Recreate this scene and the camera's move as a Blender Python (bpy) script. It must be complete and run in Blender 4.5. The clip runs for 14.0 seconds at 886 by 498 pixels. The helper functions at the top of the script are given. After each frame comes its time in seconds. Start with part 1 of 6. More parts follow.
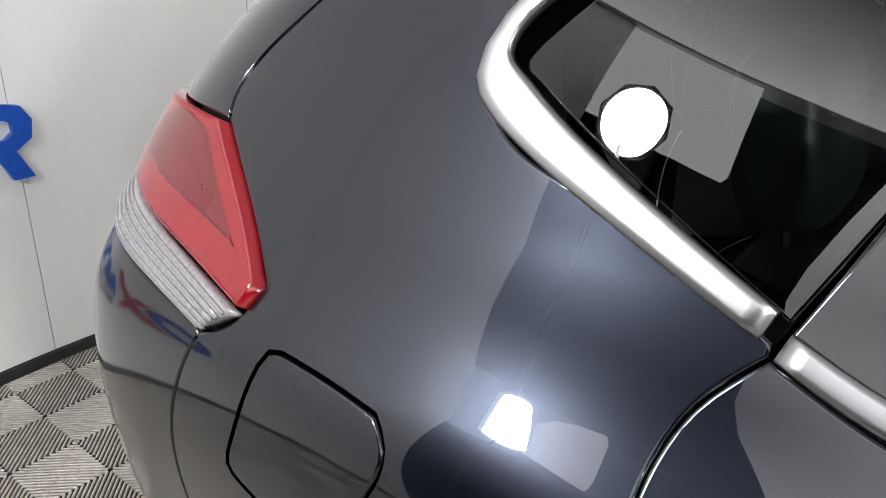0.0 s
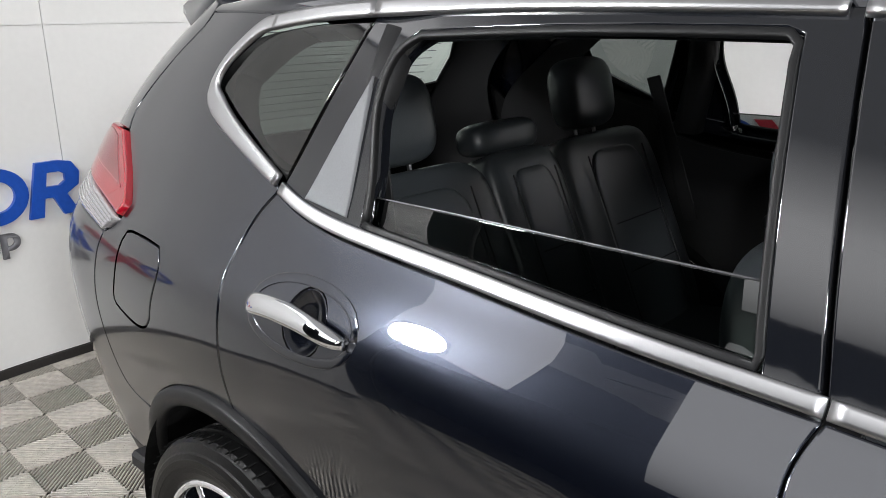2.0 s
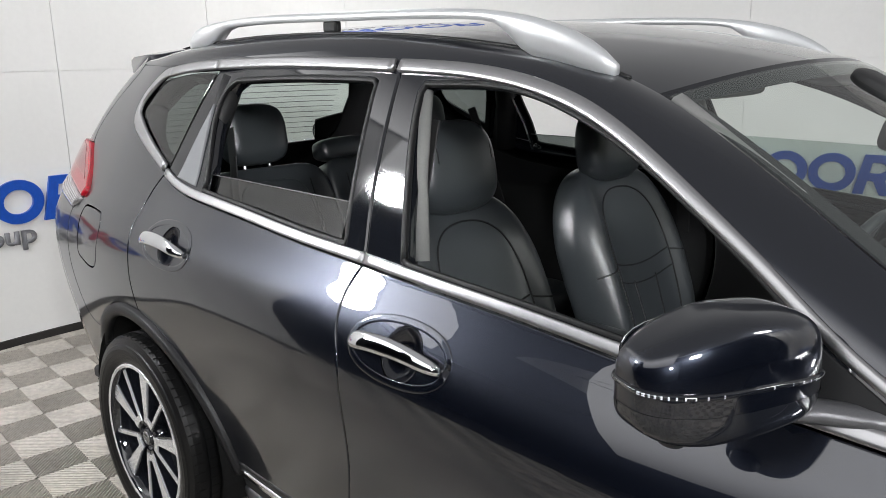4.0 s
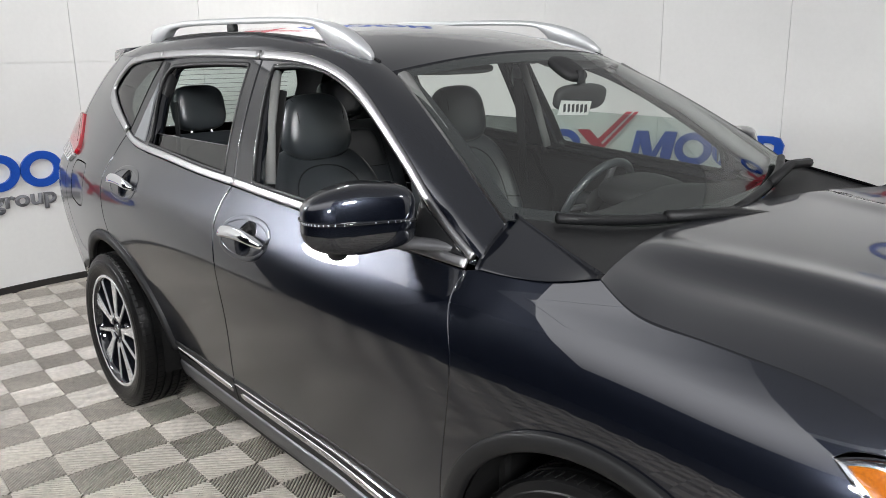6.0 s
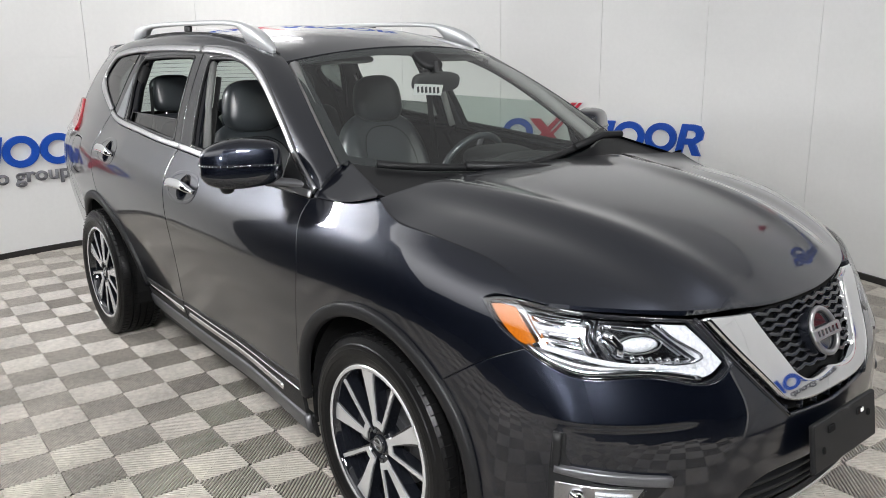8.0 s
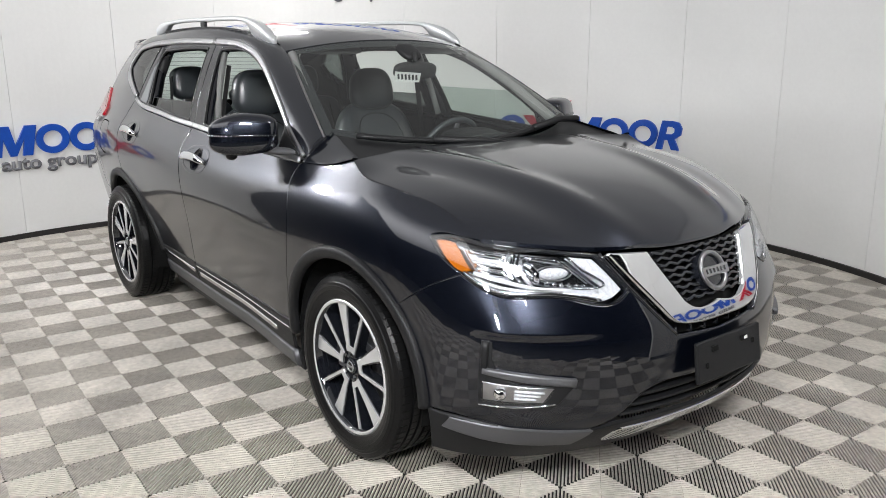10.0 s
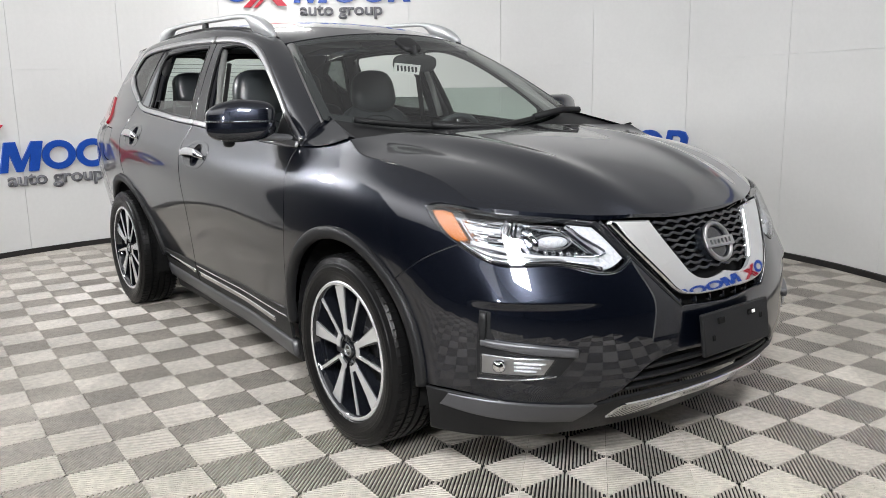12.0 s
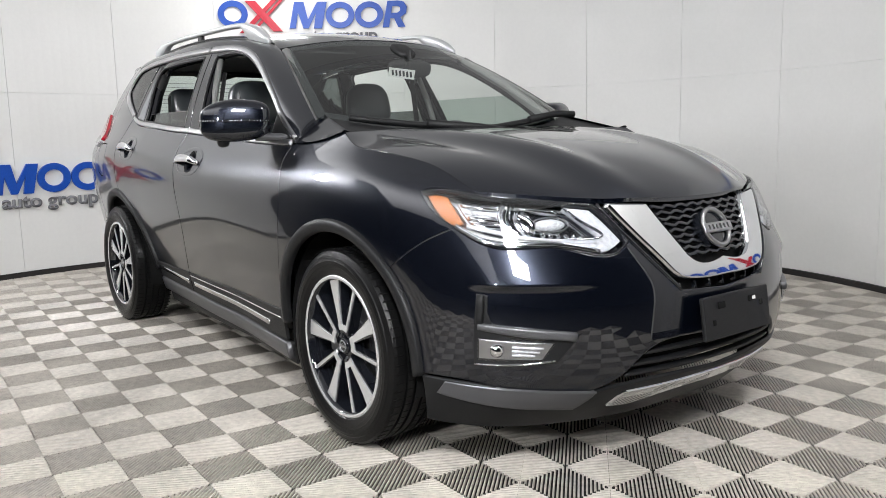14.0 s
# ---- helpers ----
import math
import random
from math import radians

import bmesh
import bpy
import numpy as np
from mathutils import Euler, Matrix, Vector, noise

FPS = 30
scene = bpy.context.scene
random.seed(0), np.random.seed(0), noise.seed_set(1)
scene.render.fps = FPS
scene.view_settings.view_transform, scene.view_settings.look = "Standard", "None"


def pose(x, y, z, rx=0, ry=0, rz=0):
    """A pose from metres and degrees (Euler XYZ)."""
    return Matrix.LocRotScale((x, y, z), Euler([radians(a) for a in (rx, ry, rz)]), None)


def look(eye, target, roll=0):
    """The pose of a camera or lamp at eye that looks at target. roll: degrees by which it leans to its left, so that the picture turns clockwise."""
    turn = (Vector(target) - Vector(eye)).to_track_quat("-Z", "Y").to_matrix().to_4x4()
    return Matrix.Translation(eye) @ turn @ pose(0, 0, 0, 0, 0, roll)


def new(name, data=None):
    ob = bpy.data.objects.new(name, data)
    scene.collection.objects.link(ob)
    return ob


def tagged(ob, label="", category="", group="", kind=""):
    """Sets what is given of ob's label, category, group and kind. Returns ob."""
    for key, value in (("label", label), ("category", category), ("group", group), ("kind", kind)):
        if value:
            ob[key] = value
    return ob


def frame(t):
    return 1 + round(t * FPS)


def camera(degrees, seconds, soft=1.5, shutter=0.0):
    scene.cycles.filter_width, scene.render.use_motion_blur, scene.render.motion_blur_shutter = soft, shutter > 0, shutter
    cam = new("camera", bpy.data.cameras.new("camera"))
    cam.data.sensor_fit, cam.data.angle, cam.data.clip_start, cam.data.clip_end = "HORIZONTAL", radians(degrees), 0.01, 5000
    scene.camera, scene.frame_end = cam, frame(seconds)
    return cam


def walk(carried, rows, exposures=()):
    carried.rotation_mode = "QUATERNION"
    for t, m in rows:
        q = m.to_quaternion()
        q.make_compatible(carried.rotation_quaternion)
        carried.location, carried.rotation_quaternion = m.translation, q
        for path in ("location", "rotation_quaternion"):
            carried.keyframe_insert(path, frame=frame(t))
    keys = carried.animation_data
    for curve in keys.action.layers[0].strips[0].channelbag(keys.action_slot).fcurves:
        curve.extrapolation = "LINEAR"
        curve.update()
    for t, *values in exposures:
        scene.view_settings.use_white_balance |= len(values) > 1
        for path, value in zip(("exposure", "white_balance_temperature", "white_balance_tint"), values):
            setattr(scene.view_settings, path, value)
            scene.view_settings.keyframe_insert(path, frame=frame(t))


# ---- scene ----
from mathutils.geometry import delaunay_2d_cdt

# ---- camera ----
cam = camera(58.4, 14.0, soft=0.8)
PATH = [
    (0, (-1.138, -1.344, 1.566), (-2.225, 0.134, 0.771), 1.5),
    (0.5, (-0.848, -1.353, 1.583), (-2.045, 0.061, 0.828), -0.8),
    (1, (-0.596, -1.498, 1.575), (-1.831, -0.075, 0.903), -0.5),
    (1.5, (-0.328, -1.619, 1.596), (-1.597, -0.204, 0.975), -0.7),
    (2, (-0.024, -1.648, 1.583), (-1.319, -0.237, 1.009), -0.7),
    (2.5, (0.271, -1.714, 1.598), (-1.05, -0.314, 1.053), -0.9),
    (3, (0.557, -1.852, 1.596), (-0.787, -0.463, 1.084), -0.7),
    (3.5, (0.822, -1.906, 1.61), (-0.541, -0.529, 1.117), -0.7),
    (4, (1.11, -1.894, 1.615), (-0.269, -0.528, 1.134), -0.9),
    (4.2, (1.211, -1.916, 1.624), (-0.172, -0.554, 1.139), -1.0),
    (6.3, (2.402, -2.107, 1.595), (0.941, -0.832, 1.108), -1.0),
    (6.5, (2.506, -2.148, 1.599), (1.037, -0.881, 1.113), -1.1),
    (7, (2.752, -2.175, 1.603), (1.269, -0.923, 1.118), -0.9),
    (7.5, (3.049, -2.094, 1.58), (1.553, -0.859, 1.092), -1.0),
    (8, (3.262, -2.138, 1.577), (1.757, -0.915, 1.086), -0.8),
    (8.5, (3.463, -2.263, 1.553), (1.948, -1.054, 1.062), -0.7),
    (8.7, (3.539, -2.293, 1.554), (2.019, -1.088, 1.065), -0.6),
    (10.8, (3.833, -2.316, 1.424), (2.28, -1.137, 0.979), -0.4),
    (11, (3.83, -2.296, 1.396), (2.271, -1.12, 0.962), -0.5),
    (11.5, (3.822, -2.281, 1.339), (2.259, -1.102, 0.93), -0.7),
    (12, (3.822, -2.274, 1.29), (2.254, -1.093, 0.907), -0.9),
    (12.5, (3.818, -2.264, 1.238), (2.248, -1.079, 0.879), -1.1),
    (13, (3.821, -2.268, 1.196), (2.248, -1.08, 0.861), -1.2),
    (13.5, (3.821, -2.272, 1.149), (2.246, -1.078, 0.84), -1.2),
    (14, (3.821, -2.275, 1.116), (2.246, -1.075, 0.832), -1.3),
]
walk(cam, [(t, look(*p)) for t, *p in PATH])

# ---- world and light ----
world = bpy.data.worlds.new("world")
scene.world = world
world.use_nodes = True
world.node_tree.nodes["Background"].inputs[0].default_value = (0.02, 0.02, 0.022, 1)
world.node_tree.nodes["Background"].inputs[1].default_value = 0.3

# ---- small tools ----
def rgb(r, g, b):
    return (r, g, b, 1.0)


def material(name, color, rough=0.5, metal=0.0, coat=0.0, spec=0.5, grain=0.0, grain_size=60.0, stain=0.0, stain_size=1.5, bump=0.0, bump_size=200.0, per_object=0.0, coat_rough=0.03, coat_ior=1.5):
    """A Principled surface with a fine grain, large stains and a fine relief, all in metres."""
    m = bpy.data.materials.new(name)
    m.use_nodes = True
    nt = m.node_tree
    p = nt.nodes["Principled BSDF"]
    p.inputs["Base Color"].default_value = rgb(*color)
    p.inputs["Roughness"].default_value = rough
    p.inputs["Metallic"].default_value = metal
    p.inputs["Coat Weight"].default_value = coat
    p.inputs["Coat Roughness"].default_value = coat_rough
    p.inputs["Coat IOR"].default_value = coat_ior
    p.inputs["Specular IOR Level"].default_value = spec
    geo = nt.nodes.new("ShaderNodeNewGeometry")
    last = None
    if grain or stain or per_object:
        value = nt.nodes.new("ShaderNodeValue")
        value.outputs[0].default_value = 1.0
        last = value.outputs[0]
        for amount, size, detail in ((grain, grain_size, 4), (stain, stain_size, 6)):
            if not amount:
                continue
            n = nt.nodes.new("ShaderNodeTexNoise")
            n.inputs["Scale"].default_value = size
            n.inputs["Detail"].default_value = detail
            nt.links.new(geo.outputs["Position"], n.inputs["Vector"])
            r = nt.nodes.new("ShaderNodeMapRange")
            r.inputs["From Min"].default_value, r.inputs["From Max"].default_value = 0.3, 0.7
            r.inputs["To Min"].default_value, r.inputs["To Max"].default_value = 1 - amount, 1 + amount
            nt.links.new(n.outputs["Fac"], r.inputs["Value"])
            mul = nt.nodes.new("ShaderNodeMath")
            mul.operation = "MULTIPLY"
            nt.links.new(last, mul.inputs[0])
            nt.links.new(r.outputs[0], mul.inputs[1])
            last = mul.outputs[0]
        if per_object:
            info = nt.nodes.new("ShaderNodeObjectInfo")
            r = nt.nodes.new("ShaderNodeMapRange")
            r.inputs["To Min"].default_value, r.inputs["To Max"].default_value = 1 - per_object, 1 + per_object
            nt.links.new(info.outputs["Random"], r.inputs["Value"])
            mul = nt.nodes.new("ShaderNodeMath")
            mul.operation = "MULTIPLY"
            nt.links.new(last, mul.inputs[0])
            nt.links.new(r.outputs[0], mul.inputs[1])
            last = mul.outputs[0]
        mix = nt.nodes.new("ShaderNodeVectorMath")
        mix.operation = "SCALE"
        mix.inputs[0].default_value = color
        nt.links.new(last, mix.inputs["Scale"])
        nt.links.new(mix.outputs[0], p.inputs["Base Color"])
    if bump:
        n = nt.nodes.new("ShaderNodeTexNoise")
        n.inputs["Scale"].default_value = bump_size
        n.inputs["Detail"].default_value = 3
        nt.links.new(geo.outputs["Position"], n.inputs["Vector"])
        b = nt.nodes.new("ShaderNodeBump")
        b.inputs["Strength"].default_value = bump
        b.inputs["Distance"].default_value = 0.002
        nt.links.new(n.outputs["Fac"], b.inputs["Height"])
        nt.links.new(b.outputs[0], p.inputs["Normal"])
    return m


def glass(name, tint, rough=0.0):
    """A thin pane: what is behind shows through its tint, with a mirror gloss over it."""
    m = bpy.data.materials.new(name)
    m.use_nodes = True
    nt = m.node_tree
    nt.nodes.clear()
    out = nt.nodes.new("ShaderNodeOutputMaterial")
    mix = nt.nodes.new("ShaderNodeMixShader")
    see = nt.nodes.new("ShaderNodeBsdfTransparent")
    see.inputs[0].default_value = rgb(*tint)
    gloss = nt.nodes.new("ShaderNodeBsdfGlossy")
    gloss.inputs["Roughness"].default_value = rough
    weight = nt.nodes.new("ShaderNodeLayerWeight")
    weight.inputs[0].default_value = 0.5
    rise = nt.nodes.new("ShaderNodeMath")
    rise.operation = "POWER"
    rise.inputs[1].default_value = 4.5
    nt.links.new(weight.outputs["Facing"], rise.inputs[0])
    fres = nt.nodes.new("ShaderNodeMapRange")
    fres.inputs["To Min"].default_value, fres.inputs["To Max"].default_value = 0.10, 0.9
    nt.links.new(rise.outputs[0], fres.inputs["Value"])
    nt.links.new(fres.outputs[0], mix.inputs[0])
    nt.links.new(see.outputs[0], mix.inputs[1])
    nt.links.new(gloss.outputs[0], mix.inputs[2])
    nt.links.new(mix.outputs[0], out.inputs[0])
    return m


def glow(name, color, strength):
    m = bpy.data.materials.new(name)
    m.use_nodes = True
    nt = m.node_tree
    nt.nodes.clear()
    out = nt.nodes.new("ShaderNodeOutputMaterial")
    e = nt.nodes.new("ShaderNodeEmission")
    e.inputs[0].default_value = rgb(*color)
    e.inputs[1].default_value = strength
    nt.links.new(e.outputs[0], out.inputs[0])
    return m


PAINT = material("black_paint", (0.0044, 0.0068, 0.0150), rough=0.28, metal=0.75, coat=1.0, spec=0.6, coat_rough=0.010, coat_ior=1.67, grain=0.25, grain_size=900)
COVER = material("grey_cover_plastic", (0.15, 0.155, 0.165), rough=0.5, grain=0.08, grain_size=400)
GLOSS = material("gloss_black_trim", (0.008, 0.009, 0.012), rough=0.05, spec=0.9, grain=0.1, grain_size=300)
PLASTIC = material("black_plastic", (0.009, 0.0092, 0.010), rough=0.46, spec=0.32, grain=0.15, grain_size=350, stain=0.1, bump=0.12, bump_size=900)
SATIN = material("satin_grey_plastic", (0.11, 0.11, 0.116), rough=0.34, metal=0.45, grain=0.08, grain_size=400)
CHROME = material("chrome", (0.80, 0.81, 0.83), rough=0.05, metal=1.0, stain=0.04, stain_size=8)
SATIN_CHROME = material("satin_chrome", (0.43, 0.43, 0.44), rough=0.30, metal=1.0, stain=0.03, stain_size=6)
ALU = material("satin_aluminium", (0.58, 0.59, 0.60), rough=0.42, metal=0.45, grain=0.04, grain_size=700)
MACHINED = material("machined_aluminium", (0.80, 0.80, 0.81), rough=0.27, metal=0.7, grain=0.06, grain_size=500)
RUBBER = material("tyre_rubber", (0.0048, 0.0048, 0.005), rough=0.32, spec=0.22, grain=0.2, grain_size=120, stain=0.15, stain_size=5, bump=0.25, bump_size=500)
DARK = material("dark_underbody", (0.005, 0.005, 0.005), rough=0.85, spec=0.2, grain=0.3, grain_size=60)
LEATHER = material("black_leather", (0.042, 0.048, 0.053), rough=0.30, spec=0.9, grain=0.15, grain_size=300, bump=0.25, bump_size=420)
STITCH = material("leather_seam", (0.012, 0.012, 0.013), rough=0.6, grain=0.2, grain_size=500)
TRIM = material("dark_interior_plastic", (0.016, 0.016, 0.017), rough=0.55, grain=0.15, grain_size=200, bump=0.2, bump_size=600)
LINER = material("pale_grey_liner", (0.30, 0.30, 0.285), rough=0.9, grain=0.06, grain_size=300, bump=0.2, bump_size=700)
BELT = material("black_webbing", (0.02, 0.02, 0.021), rough=0.75, grain=0.2, grain_size=400)
GLASS_CLEAR = glass("windscreen_glass", (0.80, 0.86, 0.82))
GLASS_SIDE = glass("side_glass", (0.62, 0.70, 0.66))
GLASS_DARK = glass("privacy_glass", (0.19, 0.215, 0.205))
REFLECTOR = material("silvered_reflector", (0.66, 0.67, 0.70), rough=0.14, metal=1.0, grain=0.10, grain_size=140)
CLEAR_RIB = material("ribbed_clear_lens", (0.36, 0.35, 0.36), rough=0.16, metal=0.35, coat=1.0, grain=0.2, grain_size=150)
PALE = material("grey_pillar_plastic", (0.24, 0.24, 0.235), rough=0.8, grain=0.06, grain_size=300)
LENS = glass("clear_lens", (0.93, 0.94, 0.95))
RED_LENS = material("red_lens", (0.27, 0.004, 0.012), rough=0.08, coat=1.0, grain=0.05, grain_size=60)
RED_DEEP = material("deep_red_lens", (0.15, 0.004, 0.009), rough=0.10, coat=1.0, grain=0.05, grain_size=60)
AMBER = material("amber_lens", (0.46, 0.125, 0.004), rough=0.14, coat=1.0, grain=0.2, grain_size=180)
FROST = material("frosted_light_guide", (0.62, 0.63, 0.66), rough=0.25, coat=0.6, grain=0.2, grain_size=120)
WALL = material("white_wall_panel", (0.77, 0.765, 0.75), rough=0.55, grain=0.012, grain_size=35, stain=0.035, stain_size=1.1, bump=0.05, bump_size=25)
BLUE = material("sign_blue", (0.012, 0.075, 0.42), rough=0.35, grain=0.08, grain_size=60)
RED = material("sign_red", (0.50, 0.012, 0.035), rough=0.35, grain=0.08, grain_size=60)
GREY = material("sign_grey", (0.17, 0.17, 0.185), rough=0.45, grain=0.08, grain_size=60)
WHITE = material("sign_edge_white", (0.82, 0.82, 0.82), rough=0.5, grain=0.02)
TILE = material("beige_rib_tile", (0.455, 0.422, 0.374), rough=0.42, grain=0.16, grain_size=38, stain=0.20, stain_size=2.2, per_object=0.07, bump=0.1, bump_size=200)
UNDER = material("dark_floor_under_tiles", (0.010, 0.0095, 0.009), rough=0.9, grain=0.25, grain_size=30, stain=0.2)
GUTTER = material("dark_base_strip", (0.02, 0.018, 0.017), rough=0.6, grain=0.2)
DIM = material("near_black_hall", (0.012, 0.014, 0.020), rough=0.85, grain=0.2, grain_size=3, stain=0.3, stain_size=0.6)
CEILING = material("white_ceiling_paint", (0.74, 0.74, 0.73), rough=0.8, grain=0.02, stain=0.03)
# Faint glow that stands in for light bounced off the ceiling, added for fill.
CEILING_FILL = glow("ceiling_fill_glow", (0.985, 0.985, 1.0), 0.38)
FIELD = glow("bright_field_glow", (0.985, 0.985, 1.0), 2.6)
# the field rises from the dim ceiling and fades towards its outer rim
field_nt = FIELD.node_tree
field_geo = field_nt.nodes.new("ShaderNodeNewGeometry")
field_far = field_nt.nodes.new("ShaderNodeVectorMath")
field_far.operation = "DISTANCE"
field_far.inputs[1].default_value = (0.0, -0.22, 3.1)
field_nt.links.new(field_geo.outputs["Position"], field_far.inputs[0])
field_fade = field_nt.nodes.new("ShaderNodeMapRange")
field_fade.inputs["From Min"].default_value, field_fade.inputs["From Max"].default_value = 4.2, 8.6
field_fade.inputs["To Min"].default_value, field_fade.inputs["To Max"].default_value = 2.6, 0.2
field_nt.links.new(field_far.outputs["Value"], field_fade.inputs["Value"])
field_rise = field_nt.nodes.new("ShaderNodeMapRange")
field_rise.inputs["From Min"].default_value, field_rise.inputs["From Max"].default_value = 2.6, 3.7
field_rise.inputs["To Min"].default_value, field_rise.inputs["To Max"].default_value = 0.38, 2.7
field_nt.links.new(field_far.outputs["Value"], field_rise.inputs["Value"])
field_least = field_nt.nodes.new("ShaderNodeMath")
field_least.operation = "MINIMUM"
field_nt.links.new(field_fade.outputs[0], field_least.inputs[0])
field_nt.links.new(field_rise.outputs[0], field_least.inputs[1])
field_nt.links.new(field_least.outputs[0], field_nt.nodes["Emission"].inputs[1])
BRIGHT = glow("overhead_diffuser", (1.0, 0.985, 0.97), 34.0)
PANEL_GLOW = glow("panel_lamp_diffuser", (0.97, 0.98, 1.0), 165.0)
LAMP_GLOW = glow("round_lamp_diffuser", (0.965, 0.98, 1.0), 265.0)
PAPER = material("paper_tag", (0.80, 0.80, 0.78), rough=0.7, grain=0.03)
INK = material("ink", (0.03, 0.03, 0.035), rough=0.7, grain=0.1)


def place(ob, parent):
    if parent is not None:
        ob.parent = parent
    return ob


def solid(name, verts, faces, mat, parent=None, label="", normals=None, smooth=True):
    """One mesh object from arrays of points and faces."""
    me = bpy.data.meshes.new(name)
    me.from_pydata([tuple(map(float, v)) for v in verts], [], [tuple(map(int, f)) for f in faces])
    me.materials.append(mat)
    if smooth:
        me.polygons.foreach_set("use_smooth", [True] * len(me.polygons))
    me.update()
    if normals is not None:
        me.normals_split_custom_set_from_vertices([tuple(map(float, n)) for n in normals])
    return tagged(place(new(name, me), parent), label)


def part(name, bm, mat, parent, label="", smooth=False):
    me = bpy.data.meshes.new(name)
    bmesh.ops.recalc_face_normals(bm, faces=bm.faces)
    bm.to_mesh(me)
    bm.free()
    me.materials.append(mat)
    if smooth:
        me.polygons.foreach_set("use_smooth", [True] * len(me.polygons))
    return tagged(place(new(name, me), parent), label)


def thing(name, label, category, group="", kind=""):
    return tagged(new(name), label, category, group, kind)


def box(size, at=(0, 0, 0), bevel=0.0, seg=2, turn=None, bm=None):
    """A bevelled block, added to bm or to a new mesh."""
    bm = bm or bmesh.new()
    got = bmesh.ops.create_cube(bm, size=1.0)["verts"]
    m = Matrix.Translation(at) @ (turn.to_4x4() if turn else Matrix.Identity(4)) @ Matrix.Diagonal((*size, 1))
    bmesh.ops.transform(bm, matrix=m, verts=got)
    if bevel:
        edges = list({e for v in got for e in v.link_edges})
        bmesh.ops.bevel(bm, geom=edges, offset=bevel, segments=seg, affect="EDGES", profile=0.5, clamp_overlap=True)
    return bm


def tube(points, radius, sides=10, closed=False, flat=1.0, bm=None):
    """A rod along points; flat squeezes it across."""
    bm = bm or bmesh.new()
    pts = [Vector(p) for p in points]
    rings = []
    for i, p in enumerate(pts):
        a = pts[i - 1] if (i or closed) else p
        b = pts[(i + 1) % len(pts)] if (i + 1 < len(pts) or closed) else p
        d = (b - a).normalized()
        side = d.cross(Vector((0, 0, 1)))
        side = side.normalized() if side.length > 1e-4 else Vector((1, 0, 0))
        up = side.cross(d).normalized()
        r = radius[i] if isinstance(radius, (list, tuple)) else radius
        rings.append([bm.verts.new(p + r * (math.cos(t) * side + math.sin(t) * up * flat)) for t in (2 * math.pi * k / sides for k in range(sides))])
    n = len(rings)
    for i in range(n if closed else n - 1):
        for k in range(sides):
            bm.faces.new((rings[i][k], rings[i][(k + 1) % sides], rings[(i + 1) % n][(k + 1) % sides], rings[(i + 1) % n][k]))
    if not closed:
        bm.faces.new(rings[0][::-1])
        bm.faces.new(rings[-1])
    return bm


def blob(size, at=(0, 0, 0), power=2.6, turn=None, nu=28, nv=16, bm=None, shape=None):
    """A rounded body between a ball and a block; shape bends its points."""
    bm = bm or bmesh.new()
    def pw(v):
        return math.copysign(abs(v) ** (2 / power), v)
    rows = []
    for j in range(nv + 1):
        a = -math.pi / 2 + math.pi * j / nv
        row = []
        for i in range(nu):
            b = 2 * math.pi * i / nu
            p = Vector((pw(math.cos(a)) * pw(math.cos(b)), pw(math.cos(a)) * pw(math.sin(b)), pw(math.sin(a))))
            if shape:
                p = Vector(shape(*p))
            p = Vector((p.x * size[0] / 2, p.y * size[1] / 2, p.z * size[2] / 2))
            row.append(p)
        rows.append(row)
    m = Matrix.Translation(at) @ (turn.to_4x4() if turn else Matrix.Identity(4))
    south, north = bm.verts.new(m @ rows[0][0]), bm.verts.new(m @ rows[-1][0])
    vs = [[bm.verts.new(m @ p) for p in row] for row in rows[1:-1]]
    for i in range(nu):
        k = (i + 1) % nu
        bm.faces.new((south, vs[0][k], vs[0][i]))
        bm.faces.new((north, vs[-1][i], vs[-1][k]))
        for j in range(len(vs) - 1):
            bm.faces.new((vs[j][i], vs[j][k], vs[j + 1][k], vs[j + 1][i]))
    return bm


# ---- the photo booth: a round white wall, open towards a dark hall ----
CX, CY, WALL_R, WALL_H = 0.0, -0.22, 3.75, 3.15
OPEN_A, OPEN_B = 8.0, 222.0
PANEL_STEP, PANEL_AT, SEAM_Z = 13.87, 68.2, 1.547


def round_at(deg, r, z):
    return (CX + r * math.cos(radians(deg)), CY + r * math.sin(radians(deg)), z)


def wall_piece(a, b, z0, z1, r0, r1, mat, name, parent, label=""):
    """A bent slab from angle a to b."""
    n = max(2, int(round((b - a) / 1.2)) + 1)
    v, f = [], []
    for i in range(n):
        d = a + (b - a) * i / (n - 1)
        v += [round_at(d, r0, z0), round_at(d, r0, z1), round_at(d, r1, z1), round_at(d, r1, z0)]
    for i in range(n - 1):
        for k in range(4):
            f.append((4 * i + k, 4 * i + (k + 1) % 4, 4 * i + 4 + (k + 1) % 4, 4 * i + 4 + k))
    f += [(3, 2, 1, 0), (4 * n - 4, 4 * n - 3, 4 * n - 2, 4 * n - 1)]
    ob = solid(name, v, f, mat, parent, label, smooth=False)
    return ob


booth_wall = thing("wall_round", "curved white panelled booth wall with blue, red and grey signs", "wall", kind="structure")
wall_piece(OPEN_A, OPEN_B, 0.0, WALL_H, WALL_R + 0.012, WALL_R + 0.09, WALL, "wall_backing", booth_wall)


def panel_edges(a, b):
    """Panel joints between two angles, with the ends."""
    cuts = [PANEL_AT + PANEL_STEP * k for k in range(-6, 20)]
    return [a] + [d for d in cuts if a + 2 < d < b - 2] + [b]


